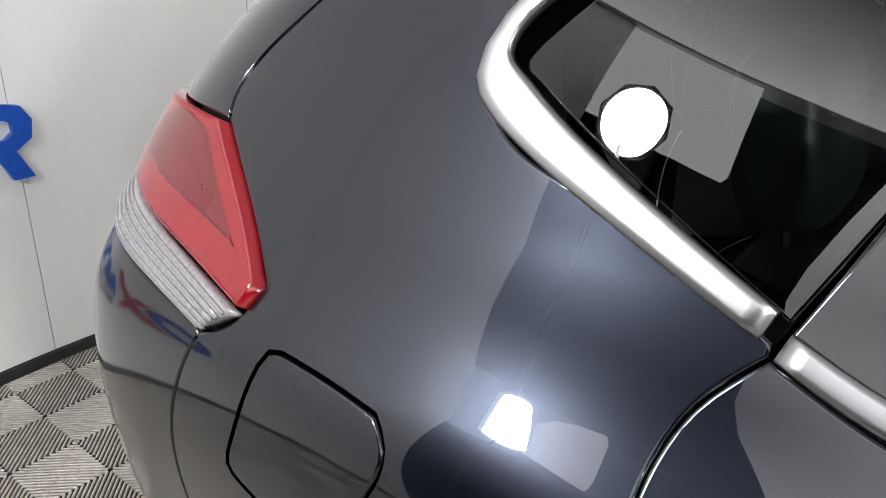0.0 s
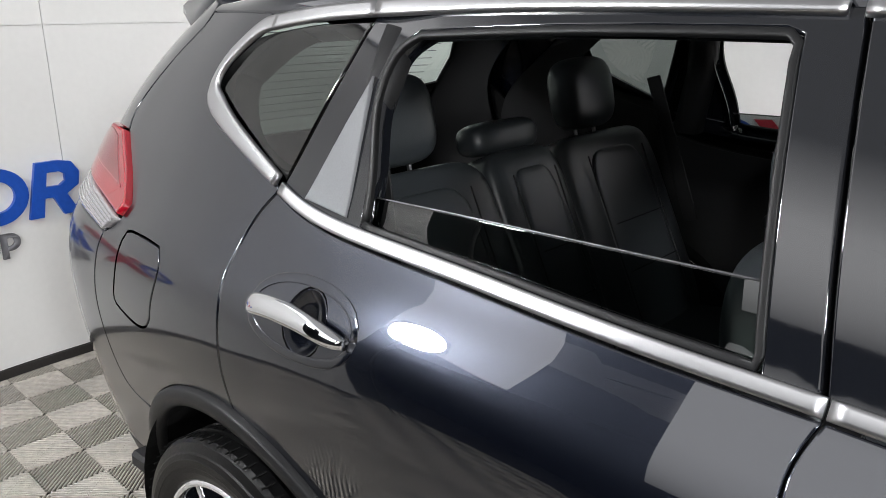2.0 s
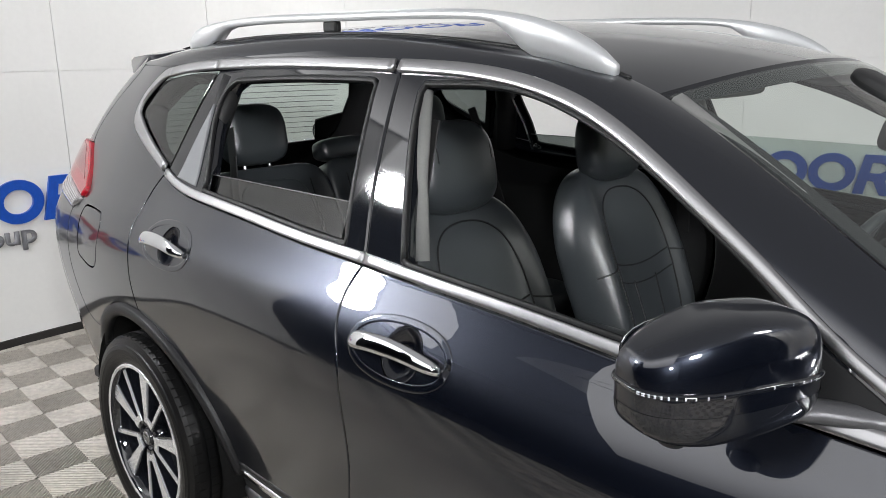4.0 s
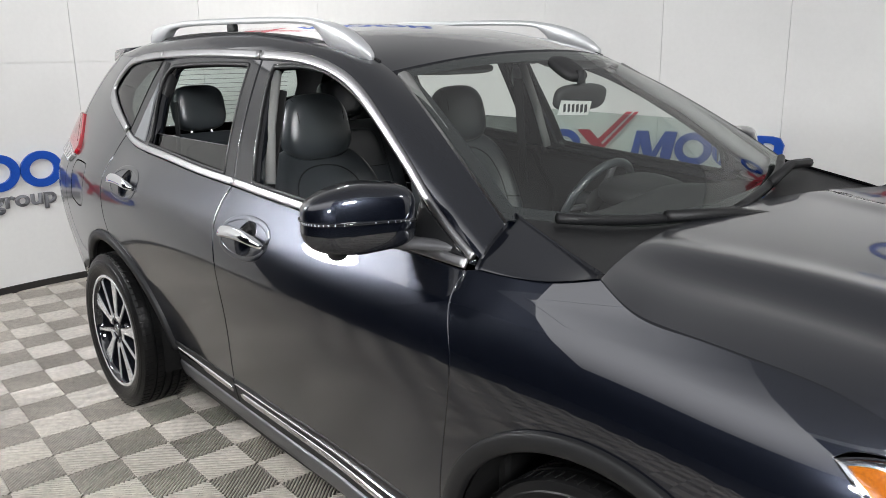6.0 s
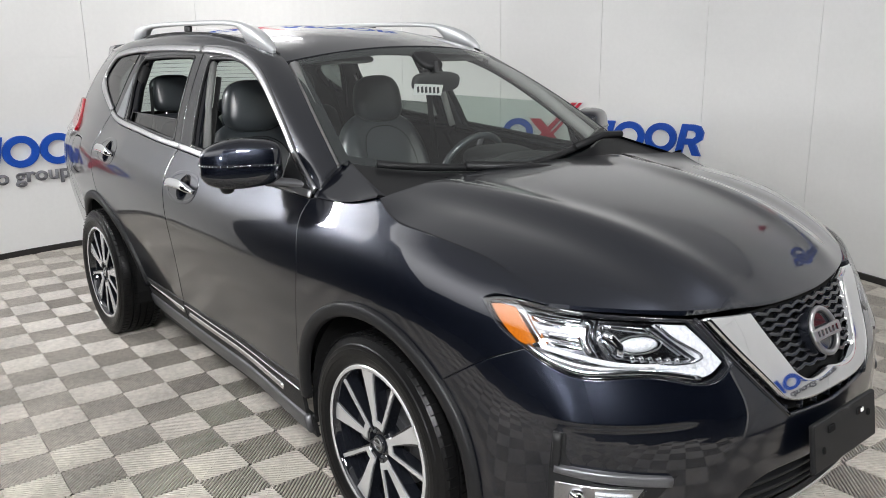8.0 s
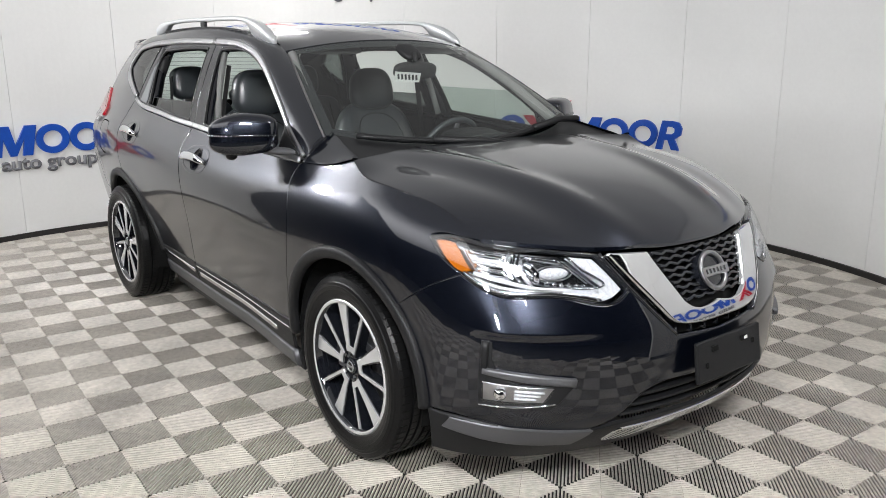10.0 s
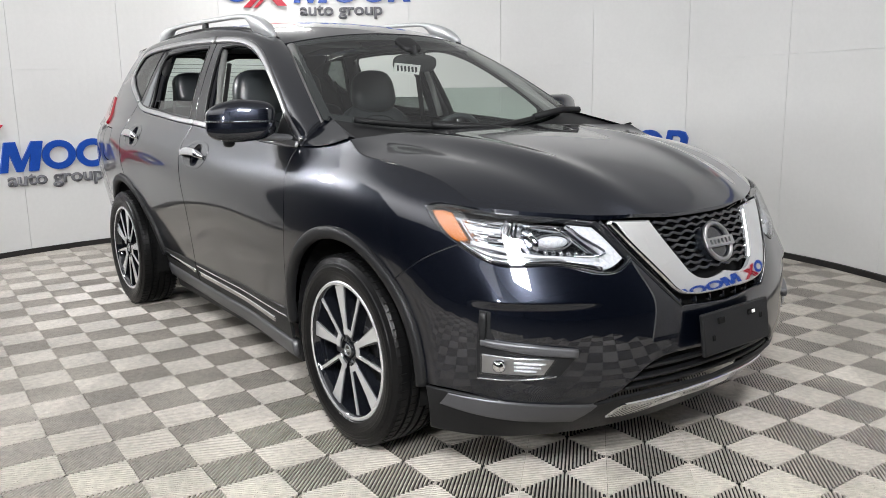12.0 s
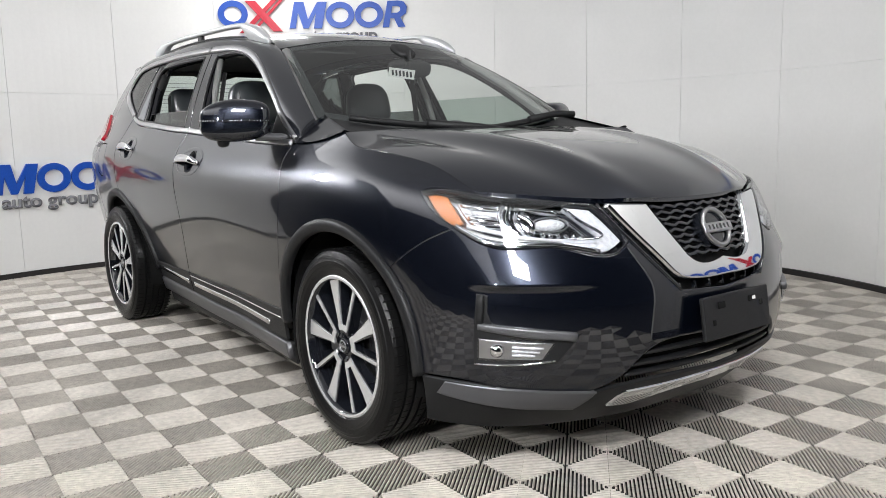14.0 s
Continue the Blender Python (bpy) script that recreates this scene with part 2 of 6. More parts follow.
cuts = panel_edges(OPEN_A, OPEN_B)
for a, b in zip(cuts, cuts[1:]):
    g = 0.025
    wall_piece(a + g, b - g, 0.045, SEAM_Z - 0.0012, WALL_R, WALL_R + 0.011, WALL, "panel", booth_wall)
    wall_piece(a + g, b - g, SEAM_Z + 0.0012, WALL_H, WALL_R, WALL_R + 0.011, WALL, "panel", booth_wall)
# The header glows by itself in place of light falling on the panel.
tagged(wall_piece(OPEN_B, 235.0, 2.50, WALL_H - 0.05, WALL_R, WALL_R + 0.09, FIELD, "wall_header", None), "white header panel with an added glow, hung over the edge of the opening", "wall", kind="structure")
tagged(wall_piece(OPEN_A, OPEN_B, 0.0, 0.042, WALL_R - 0.012, WALL_R + 0.011, GUTTER, "baseboard", None), "thin dark strip along the foot of the white wall", "baseboard", kind="structure")

# ceiling of the booth with an added sheet that glows for fill light
def roof_ring(r):
    """A circle round the middle of the booth."""
    pts = [(CX + r * math.cos(2 * math.pi * i / 144), CY + r * math.sin(2 * math.pi * i / 144)) for i in range(144)]
    return pts


ring = roof_ring(3.95)
n = len(ring)
bm = bmesh.new()
lo = [bm.verts.new((x, y, WALL_H)) for x, y in ring]
hi = [bm.verts.new((x, y, WALL_H + 0.12)) for x, y in ring]
bm.faces.new(lo)
bm.faces.new(hi[::-1])
for i in range(n):
    bm.faces.new((lo[i], hi[i], hi[(i + 1) % n], lo[(i + 1) % n]))
tagged(part("ceiling", bm, CEILING, None), "white painted ceiling over the booth", "ceiling", kind="structure")
ceiling_glows = thing("ceiling_glow", "unseen round white ceiling sheet with a faint added glow for fill", "light")
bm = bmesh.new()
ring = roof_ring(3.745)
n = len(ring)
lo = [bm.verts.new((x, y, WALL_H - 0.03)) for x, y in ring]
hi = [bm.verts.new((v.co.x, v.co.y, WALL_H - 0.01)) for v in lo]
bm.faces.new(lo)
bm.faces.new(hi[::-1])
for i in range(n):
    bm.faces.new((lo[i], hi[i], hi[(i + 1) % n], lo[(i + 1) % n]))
part("diffuser", bm, CEILING_FILL, ceiling_glows)
# bright ceiling field over the opening; its unseen outer canopy is added for soft reflections
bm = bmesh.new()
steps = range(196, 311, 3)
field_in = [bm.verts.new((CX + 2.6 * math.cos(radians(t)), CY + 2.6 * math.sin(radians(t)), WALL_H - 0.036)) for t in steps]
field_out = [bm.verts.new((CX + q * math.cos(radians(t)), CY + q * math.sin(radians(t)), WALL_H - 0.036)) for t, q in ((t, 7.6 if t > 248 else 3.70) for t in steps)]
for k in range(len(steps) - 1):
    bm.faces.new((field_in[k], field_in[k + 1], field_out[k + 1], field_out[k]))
part("glow_canopy", bm, FIELD, ceiling_glows, "bright glowing ceiling field with an added canopy beyond the wall line")
# two round lamp heads under the glowing ceiling sheet
# Front head follows the bumper's shadow; rear head is added to light the tail.
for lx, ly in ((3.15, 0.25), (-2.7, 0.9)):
    part("lamp_head", tube([(lx, ly, WALL_H - 0.10), (lx, ly, WALL_H - 0.03)], 0.27, 48), ALU, ceiling_glows)
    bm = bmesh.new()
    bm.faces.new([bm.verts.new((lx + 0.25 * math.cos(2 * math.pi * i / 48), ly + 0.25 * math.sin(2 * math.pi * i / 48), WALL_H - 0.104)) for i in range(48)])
    part("lamp_diffuser", bm, BRIGHT, ceiling_glows, "bright round diffuser")
part("frame", tube([(x, y, WALL_H - 0.025) for x, y in roof_ring(3.735)], 0.012, 8, True), ALU, ceiling_glows)

# unseen near-black walls that stand in for the dark hall behind the opening
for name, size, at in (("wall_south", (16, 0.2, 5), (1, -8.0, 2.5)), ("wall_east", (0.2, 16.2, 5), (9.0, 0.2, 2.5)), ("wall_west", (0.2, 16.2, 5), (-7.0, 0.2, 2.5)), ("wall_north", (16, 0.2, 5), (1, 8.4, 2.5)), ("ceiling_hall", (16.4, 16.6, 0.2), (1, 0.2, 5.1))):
    tagged(part(name, box(size, at), DIM, None), "near-black wall of the unseen hall around the booth", "wall", kind="structure")

# round studio lamps on stands at the edge of the opening
def round_lamp(at, aim, label, r=0.165, shine=LAMP_GLOW):
    lamp = thing("studio_lamp", label, "lamp", "round lamps beside the opening")
    lamp.location = (at[0], at[1], 0)
    head = Vector((0, 0, at[2]))
    way = (Vector(aim) - Vector(at)).normalized()
    q = way.to_track_quat("Z", "Y").to_matrix()
    def disc(r0, r1, z0, z1, sides=48, bm=None):
        bm = bm or bmesh.new()
        a = [bm.verts.new(head + q @ Vector((r0 * math.cos(t), r0 * math.sin(t), z0))) for t in (2 * math.pi * k / sides for k in range(sides))]
        b = [bm.verts.new(head + q @ Vector((r1 * math.cos(t), r1 * math.sin(t), z1))) for t in (2 * math.pi * k / sides for k in range(sides))]
        for k in range(sides):
            bm.faces.new((a[k], a[(k + 1) % sides], b[(k + 1) % sides], b[k]))
        bm.faces.new(a[::-1])
        bm.faces.new(b)
        return bm
    part("diffuser", disc(r, r - 0.004, 0.0, 0.012), shine, lamp)
    part("housing", disc(0.6 * r, 1.2 * r, -0.16, -0.004, 8), PLASTIC, lamp)
    part("pole", tube([(0, 0, 0.06), (0, 0, at[2] - r - 0.03)], 0.014, 10), PLASTIC, lamp)
    part("yoke", tube([(0, 0, at[2] - r - 0.04), head - way * 0.10 - Vector((0, 0, 0.6 * r)), head - way * 0.10], 0.012, 8), PLASTIC, lamp)
    for k in range(3):
        t = 2 * math.pi * k / 3
        part("leg", tube([(0, 0, 0.35), (0.38 * math.cos(t), 0.38 * math.sin(t), 0.012)], 0.010, 8), PLASTIC, lamp)
    return lamp


def panel_lamp(at, aim):
    """A flat rectangular lamp hung on a rod."""
    lamp = thing("panel_lamp", "flat rectangular studio lamp hung on a black rod", "lamp")
    lamp.location = (at[0], at[1], 0)
    q = (Vector(aim) - Vector(at)).to_track_quat("Z", "Y").to_matrix()
    head = Vector((0, 0, at[2]))
    part("housing", box((0.84, 0.56, 0.05), head, 0.008, 2, q), PLASTIC, lamp)
    part("diffuser", box((0.80, 0.52, 0.006), head + q @ Vector((0, 0, 0.029)), 0, 1, q), PANEL_GLOW, lamp, "white diffuser")
    part("rod", tube([(0, 0, at[2] + 0.02), (0, 0, 5.0)], 0.014, 10), PLASTIC, lamp)
    return lamp


round_lamp((-2.5, -2.75, 2.45), (-0.5, -0.6, 1.0), "black studio lamp with a round white diffuser on a stand")
round_lamp((3.6, -4.6, 2.0), (1.6, -0.4, 0.6), "black studio lamp with a round white diffuser on a stand")
panel_lamp((4.45, -2.9, 3.0), (2.4, -0.6, 0.2))


# signs: raised shapes bent onto the wall
def bent(poly, holes, centre, z0, depth, mat, name, parent, label="", lift=0.0):
    """A raised flat shape; its points run in metres along the wall (to the viewer's right) and up."""
    loops = [poly, *holes]
    pts, links = [], []
    for loop in loops:
        k = len(pts)
        pts += [Vector(p) for p in loop]
        links += [(k + i, k + (i + 1) % len(loop)) for i in range(len(loop))]
    v2, _, tri, *_ = delaunay_2d_cdt(pts, links, [], 0, 1e-6)
    def inside(p, loop):
        c, j = False, len(loop) - 1
        for i in range(len(loop)):
            a, b = loop[i], loop[j]
            if (a[1] > p[1]) != (b[1] > p[1]) and p[0] < (b[0] - a[0]) * (p[1] - a[1]) / (b[1] - a[1]) + a[0]:
                c = not c
            j = i
        return c
    keep = []
    for t in tri:
        c = sum((v2[i] for i in t), Vector((0, 0))) / len(t)
        if inside(c, poly) and not any(inside(c, h) for h in holes):
            keep.append(t)
    def at(p, r):
        return round_at(centre - math.degrees(p[0] / WALL_R), r, z0 + p[1])
    verts = [at(p, WALL_R - depth - lift) for p in v2] + [at(p, WALL_R - lift + 0.001) for p in v2]
    faces = [tuple(t) for t in keep]
    m = len(v2)
    seen = {}
    for t in keep:
        for i in range(len(t)):
            e = (t[i], t[(i + 1) % len(t)])
            seen[e] = seen.get(e, 0) + 1
    for a, b in seen:
        if (b, a) not in seen:
            faces.append((b, a, a + m, b + m))
    return solid(name, verts, faces, mat, parent, label, smooth=False)


def oval(cx, cy, rx, ry, n=36, slant=0.0, power=2.0):
    return [(cx + rx * math.copysign(abs(math.cos(t)) ** (2 / power), math.cos(t)) + slant * ry * math.sin(t), cy + ry * math.copysign(abs(math.sin(t)) ** (2 / power), math.sin(t))) for t in (2 * math.pi * k / n for k in range(n))]


def words(text, size, mat, name, parent, centre, z0, x0, width):
    """Lettering of Blender's own font as thin raised shapes on the wall."""
    cu = bpy.data.curves.new(name, "FONT")
    cu.body, cu.size, cu.extrude = text, size, 0.0
    cu.offset = 0.004
    tmp = bpy.data.objects.new(name, cu)
    scene.collection.objects.link(tmp)
    me = bpy.data.meshes.new_from_object(tmp.evaluated_get(bpy.context.evaluated_depsgraph_get()))
    bpy.data.objects.remove(tmp)
    wide = max(v.co.x for v in me.vertices)
    bm = bmesh.new()
    bm.from_mesh(me)
    bpy.data.meshes.remove(me)
    got = bmesh.ops.extrude_face_region(bm, geom=list(bm.faces))
    bmesh.ops.translate(bm, verts=[g for g in got["geom"] if isinstance(g, bmesh.types.BMVert)], vec=(0, 0, 0.014))
    for v in bm.verts:
        v.co = round_at(centre - math.degrees((x0 + v.co.x * width / wide) / WALL_R), WALL_R - 0.002 - v.co.z, z0 + v.co.y)
    return part(name, bm, mat, parent)


def sign(centre, z0):
    """One wall sign, 1.73 m wide: blue rings and blocks, a red cross of two strokes and grey words below."""
    s = thing("wall_sign", "raised blue and red shapes with grey words on the white wall", "sign", "signs on the round wall")
    h, k = 0.25, 0.035
    def both(poly, holes, mat, name, lift=0.0, depth=0.022):
        bent(poly, holes, centre, z0, depth, mat, name, s, lift=lift)
    x = -0.865
    for cx in (x + 0.14, 0.30, 0.585):
        both(oval(cx + 0.01, h / 2, 0.14, h / 2, slant=k), [oval(cx + 0.01, h / 2, 0.082, h / 2 - 0.055, slant=k * 0.8)], BLUE, "ring")
    m0, m1 = -0.185, 0.13
    both([(m0, 0), (m0 + 0.062, 0), (m0 + 0.088, 0.15), (m0 + 0.135, 0), (m0 + 0.185, 0), (m0 + 0.262, 0.15), (m0 + 0.235, 0), (m1, 0), (m1 + 0.055, h), (m1 - 0.04, h), (m0 + 0.182, 0.085), (m0 + 0.145, h), (m0 + 0.055, h)], [], BLUE, "block")
    r0 = 0.725
    both([(r0, 0), (r0 + 0.062, 0), (r0 + 0.078, 0.085), (r0 + 0.115, 0.085), (r0 + 0.155, 0), (r0 + 0.225, 0), (r0 + 0.178, 0.094), (r0 + 0.235, 0.13), (r0 + 0.245, 0.19), (r0 + 0.215, 0.238), (r0 + 0.16, h), (r0 + 0.055, h)], [[(r0 + 0.088, 0.135), (r0 + 0.15, 0.135), (r0 + 0.178, 0.155), (r0 + 0.178, 0.185), (r0 + 0.155, 0.2), (r0 + 0.10, 0.2)]], BLUE, "block")
    both([(-0.66, -0.05), (-0.595, -0.05), (-0.17, 0.395), (-0.215, 0.395)], [], RED, "stroke", 0.006, 0.02)
    both([(-0.565, -0.05), (-0.53, -0.05), (-0.12, 0.395), (-0.15, 0.395)], [], RED, "stroke", 0.006, 0.02)
    both([(-0.60, 0.25), (-0.50, 0.25), (-0.25, -0.03), (-0.34, -0.03)], [], RED, "stroke", 0.014, 0.02)
    words("auto group", 0.155, GREY, "lettering", s, centre, z0 - 0.115, -0.13, 0.80)
    return s


for k in range(-2, 4):
    c = 110.2 + 41.45 * k
    if OPEN_A + 14 < c < OPEN_B - 14:
        sign(c, 0.705 if k % 2 == 0 else (2.15 if k < 0 else 2.178))

# ---- the shape of the car body: x ahead, y to its left ----
class Spline:
    """Natural cubic spline through (x, y) points."""
    def __init__(self, pts):
        p = np.array(pts, float)
        self.x, self.y = p[:, 0], p[:, 1:]
        n = len(p); h = np.diff(self.x)
        a = np.eye(n); r = np.zeros_like(self.y)
        for i in range(1, n - 1):
            a[i, i-1:i+2] = h[i-1], 2*(h[i-1]+h[i]), h[i]
            r[i] = 6*((self.y[i+1]-self.y[i])/h[i]-(self.y[i]-self.y[i-1])/h[i-1])
        self.m = np.linalg.solve(a, r)
    def __call__(self, q):
        q = np.asarray(q, float); s = q.reshape(-1)
        i = np.clip(np.searchsorted(self.x, s)-1, 0, len(self.x)-2)
        h = self.x[i+1]-self.x[i]; s = np.clip(s, self.x[0]-.3, self.x[-1]+.3)
        a = ((self.x[i+1]-s)/h)[:, None]; b = 1-a; h = h[:, None]
        v = a*self.y[i]+b*self.y[i+1]+((a**3-a)*self.m[i]+(b**3-b)*self.m[i+1])*h*h/6
        return v[:, 0].reshape(q.shape) if v.shape[1] == 1 else v.reshape(*q.shape, -1)
PLAN_PTS = [(-2.40, 0.0), (-2.385, -.34), (-2.345, -.63), (-2.235, -.785), (-2.0, -.850), (-1.7, -.88), (-1.35, -.899), (-.9, -.906), (-.3, -.908), (.3, -.908), (.9, -.906), (1.35, -.90), (1.65, -.878), (1.88, -.825), (2.06, -.72), (2.19, -.54), (2.275, -.30), (2.305, 0.0)]
def make_plan():
    p = np.array(PLAN_PTS); s = np.r_[0, np.cumsum(np.hypot(*np.diff(p, axis=0).T))]
    # mirrored ends keep the outline square to the centre line
    e = np.array([[p[2,0],-p[2,1]],[p[1,0],-p[1,1]]]); f = np.array([[p[-2,0],-p[-2,1]],[p[-3,0],-p[-3,1]]])
    s = np.r_[-s[2], -s[1], s, 2*s[-1]-s[-2], 2*s[-1]-s[-3]]; p = np.r_[e, p, f]
    sp = Spline(np.c_[s, p])
    q = np.linspace(0, s[-3], 4000); x = sp(q)[:, 0]
    s0 = np.interp(0, x, q)
    return Spline(np.c_[s-s0, p]), -s0, s[-3]-s0
PLAN, U_REAR, U_FRONT = make_plan()
SHOULDER = Spline([(-2.6, 1.11), (-1.9, 1.12), (-1.43, 1.118), (-1.0, 1.082), (-.55, 1.042), (0, .992), (.9, .945), (1.5, .93), (2.1, .88), (3.2, .84)])
TUCK = Spline([(-2.6, .03), (-1.9, .03), (-1.3, .026), (-.9, .016), (-.4, 0), (.4, 0), (3.2, 0)])
# inward offset of the flank against the height over (or below) the shoulder line
SIDE = Spline([(-.90, -.170), (-.78, -.134), (-.66, -.103), (-.50, -.066), (-.32, -.028), (-.18, -.004), (-.10, .001), (-.05, -.003), (.0, -.016), (.04, -.036), (.08, -.060), (.12, -.085), (.15, -.101), (.22, -.126), (.34, -.172), (.48, -.236), (.60, -.303), (.68, -.36), (.78, -.45)])
SIDE_NOSE = Spline([(-.90, -.13), (-.78, -.085), (-.66, -.058), (-.50, -.036), (-.32, -.014), (-.18, -.003), (-.07, -.008), (.0, -.022), (.07, -.050), (.14, -.088), (.22, -.125), (.34, -.172), (.48, -.236), (.60, -.303), (.68, -.36), (.78, -.45)])
SIDE_TAIL = Spline([(-.90, -.165), (-.78, -.125), (-.66, -.092), (-.50, -.056), (-.32, -.018), (-.18, -.001), (-.10, -.002), (-.05, -.011), (.0, -.036), (.04, -.061), (.08, -.079), (.14, -.097), (.22, -.126), (.34, -.172), (.48, -.236), (.60, -.303), (.68, -.36), (.78, -.45)])
SIDE_BUMPER = Spline([(-.90, -.06), (-.78, -.028), (-.66, -.006), (-.50, .004), (-.32, .002), (-.18, -.003), (-.07, -.010), (.0, -.022), (.07, -.050), (.14, -.088), (.22, -.125), (.34, -.172), (.48, -.236), (.60, -.303), (.68, -.36), (.78, -.45)])
FRONT = Spline([(.12, -.20), (.22, -.09), (.30, -.008), (.38, .040), (.48, .054), (.58, .055), (.66, .045), (.74, .015), (.82, -.025), (.90, -.065), (.97, -.12), (1.04, -.22), (1.15, -.42), (1.7, -1.2)])
REAR = Spline([(.12, -.15), (.22, -.06), (.35, .0), (.55, .03), (.70, .03), (.85, .01), (1.0, -.02), (1.15, -.065), (1.3, -.135), (1.45, -.27), (1.6, -.47), (1.75, -.72)])
def smooth(a, b, x):
    t = np.clip((np.asarray(x)-a)/(b-a), 0, 1); return t*t*(3-2*t)
def surface(u, z):
    u, z = np.broadcast_arrays(np.asarray(u, float), np.asarray(z, float))
    p = PLAN(u); x = p[..., 0]
    x = x+FRONT(z)*smooth(1.15, 2.3, x)-REAR(z)*smooth(1.15, 2.4, -x)
    dz = z-SHOULDER(u)
    side = SIDE(dz)+(SIDE_TAIL(dz)-SIDE(dz))*smooth(-.85, -1.3, u)
    side = side+(SIDE_NOSE(dz)-side)*smooth(.2, 1.0, u)
    side = side+(SIDE_BUMPER(dz)-side)*smooth(1.62, 1.86, u)
    y = p[..., 1]*(1+(side-TUCK(u)*smooth(-.02, .2, dz))/.906)
    # shelf of the front bumper over the fog lamps
    t = PLAN(u+.004)-PLAN(u-.004); t = t/np.linalg.norm(t, axis=-1, keepdims=True)
    shelf = np.clip((.79-z)/.125, 0, 1)**1.5*smooth(.645, .668, z)*smooth(1.95, 2.06, u)*(1-smooth(2.24, 2.42, u))
    push = .012*shelf
    x = x+push*t[..., 1]; y = y-push*t[..., 0]
    return np.stack([x, y, z], -1)


def at_x(x, z):
    """The place along the plan outline at which the right flank has that x at that height."""
    a, b = U_REAR + 0.3, U_FRONT - 0.4
    for _ in range(40):
        m = (a + b) / 2
        if surface(m, z)[0] < x:
            a = m
        else:
            b = m
    return (a + b) / 2


def flank(p):
    p = np.asarray(p, float)
    return surface(p[:, 0], p[:, 1])


def line(pts, step=0.016):
    """A smooth run through points, resampled."""
    p = np.array(pts, float)
    s = np.r_[0, np.cumsum(np.linalg.norm(np.diff(p, axis=0), axis=1))]
    n = max(2, int(s[-1] / step) + 1)
    q = np.linspace(0, s[-1], n)
    return Spline(np.c_[s, p])(q) if len(p) > 2 else p[0] + (p[1] - p[0]) * (q / s[-1])[:, None]


def loop(runs, step=0.016):
    """A closed outline from runs that meet in corners."""
    return np.concatenate([line(r, step)[:-1] for r in runs])


def xz(runs):
    """Turns runs of x and z on the flank into runs along the plan outline."""
    return [[(at_x(x, z), z) for x, z in r] for r in runs]


def arc(cx, cz, r, a, b, n=14):
    """Along a wheel opening; the rear one runs out a little towards the tail."""
    back = 0.05 if cx < 0 else 0.0
    return [(cx + (r + back * max(0, -math.cos(radians(t)))) * math.cos(radians(t)), cz + r * math.sin(radians(t))) for t in np.linspace(a, b, n)]


def shrink(p, d):
    """Moves a closed outline inwards by d."""
    e = np.roll(p, -1, 0) - p
    e /= np.linalg.norm(e, axis=1, keepdims=True) + 1e-12
    n = np.c_[-e[:, 1], e[:, 0]]
    m = n + np.roll(n, 1, 0)
    m /= np.maximum((m * m).sum(1, keepdims=True) / 2, 0.5)
    area = (p[:, 0] * np.roll(p[:, 1], -1) - np.roll(p[:, 0], -1) * p[:, 1]).sum()
    return p + m * d * (1 if area > 0 else -1)


def in_loop(q, p):
    x, y = q[:, 0][:, None], q[:, 1][:, None]
    a, b = p, np.roll(p, -1, 0)
    cross = ((a[:, 1] > y) != (b[:, 1] > y)) & (x < (b[:, 0] - a[:, 0]) * (y - a[:, 1]) / (b[:, 1] - a[:, 1] + 1e-15) + a[:, 0])
    return cross.sum(1) % 2 == 1


def let_light(ob):
    """Panes of glass cast no shadow."""
    if ob.data.materials[0] in (GLASS_CLEAR, GLASS_SIDE, LENS):
        ob.visible_shadow = False
    return ob


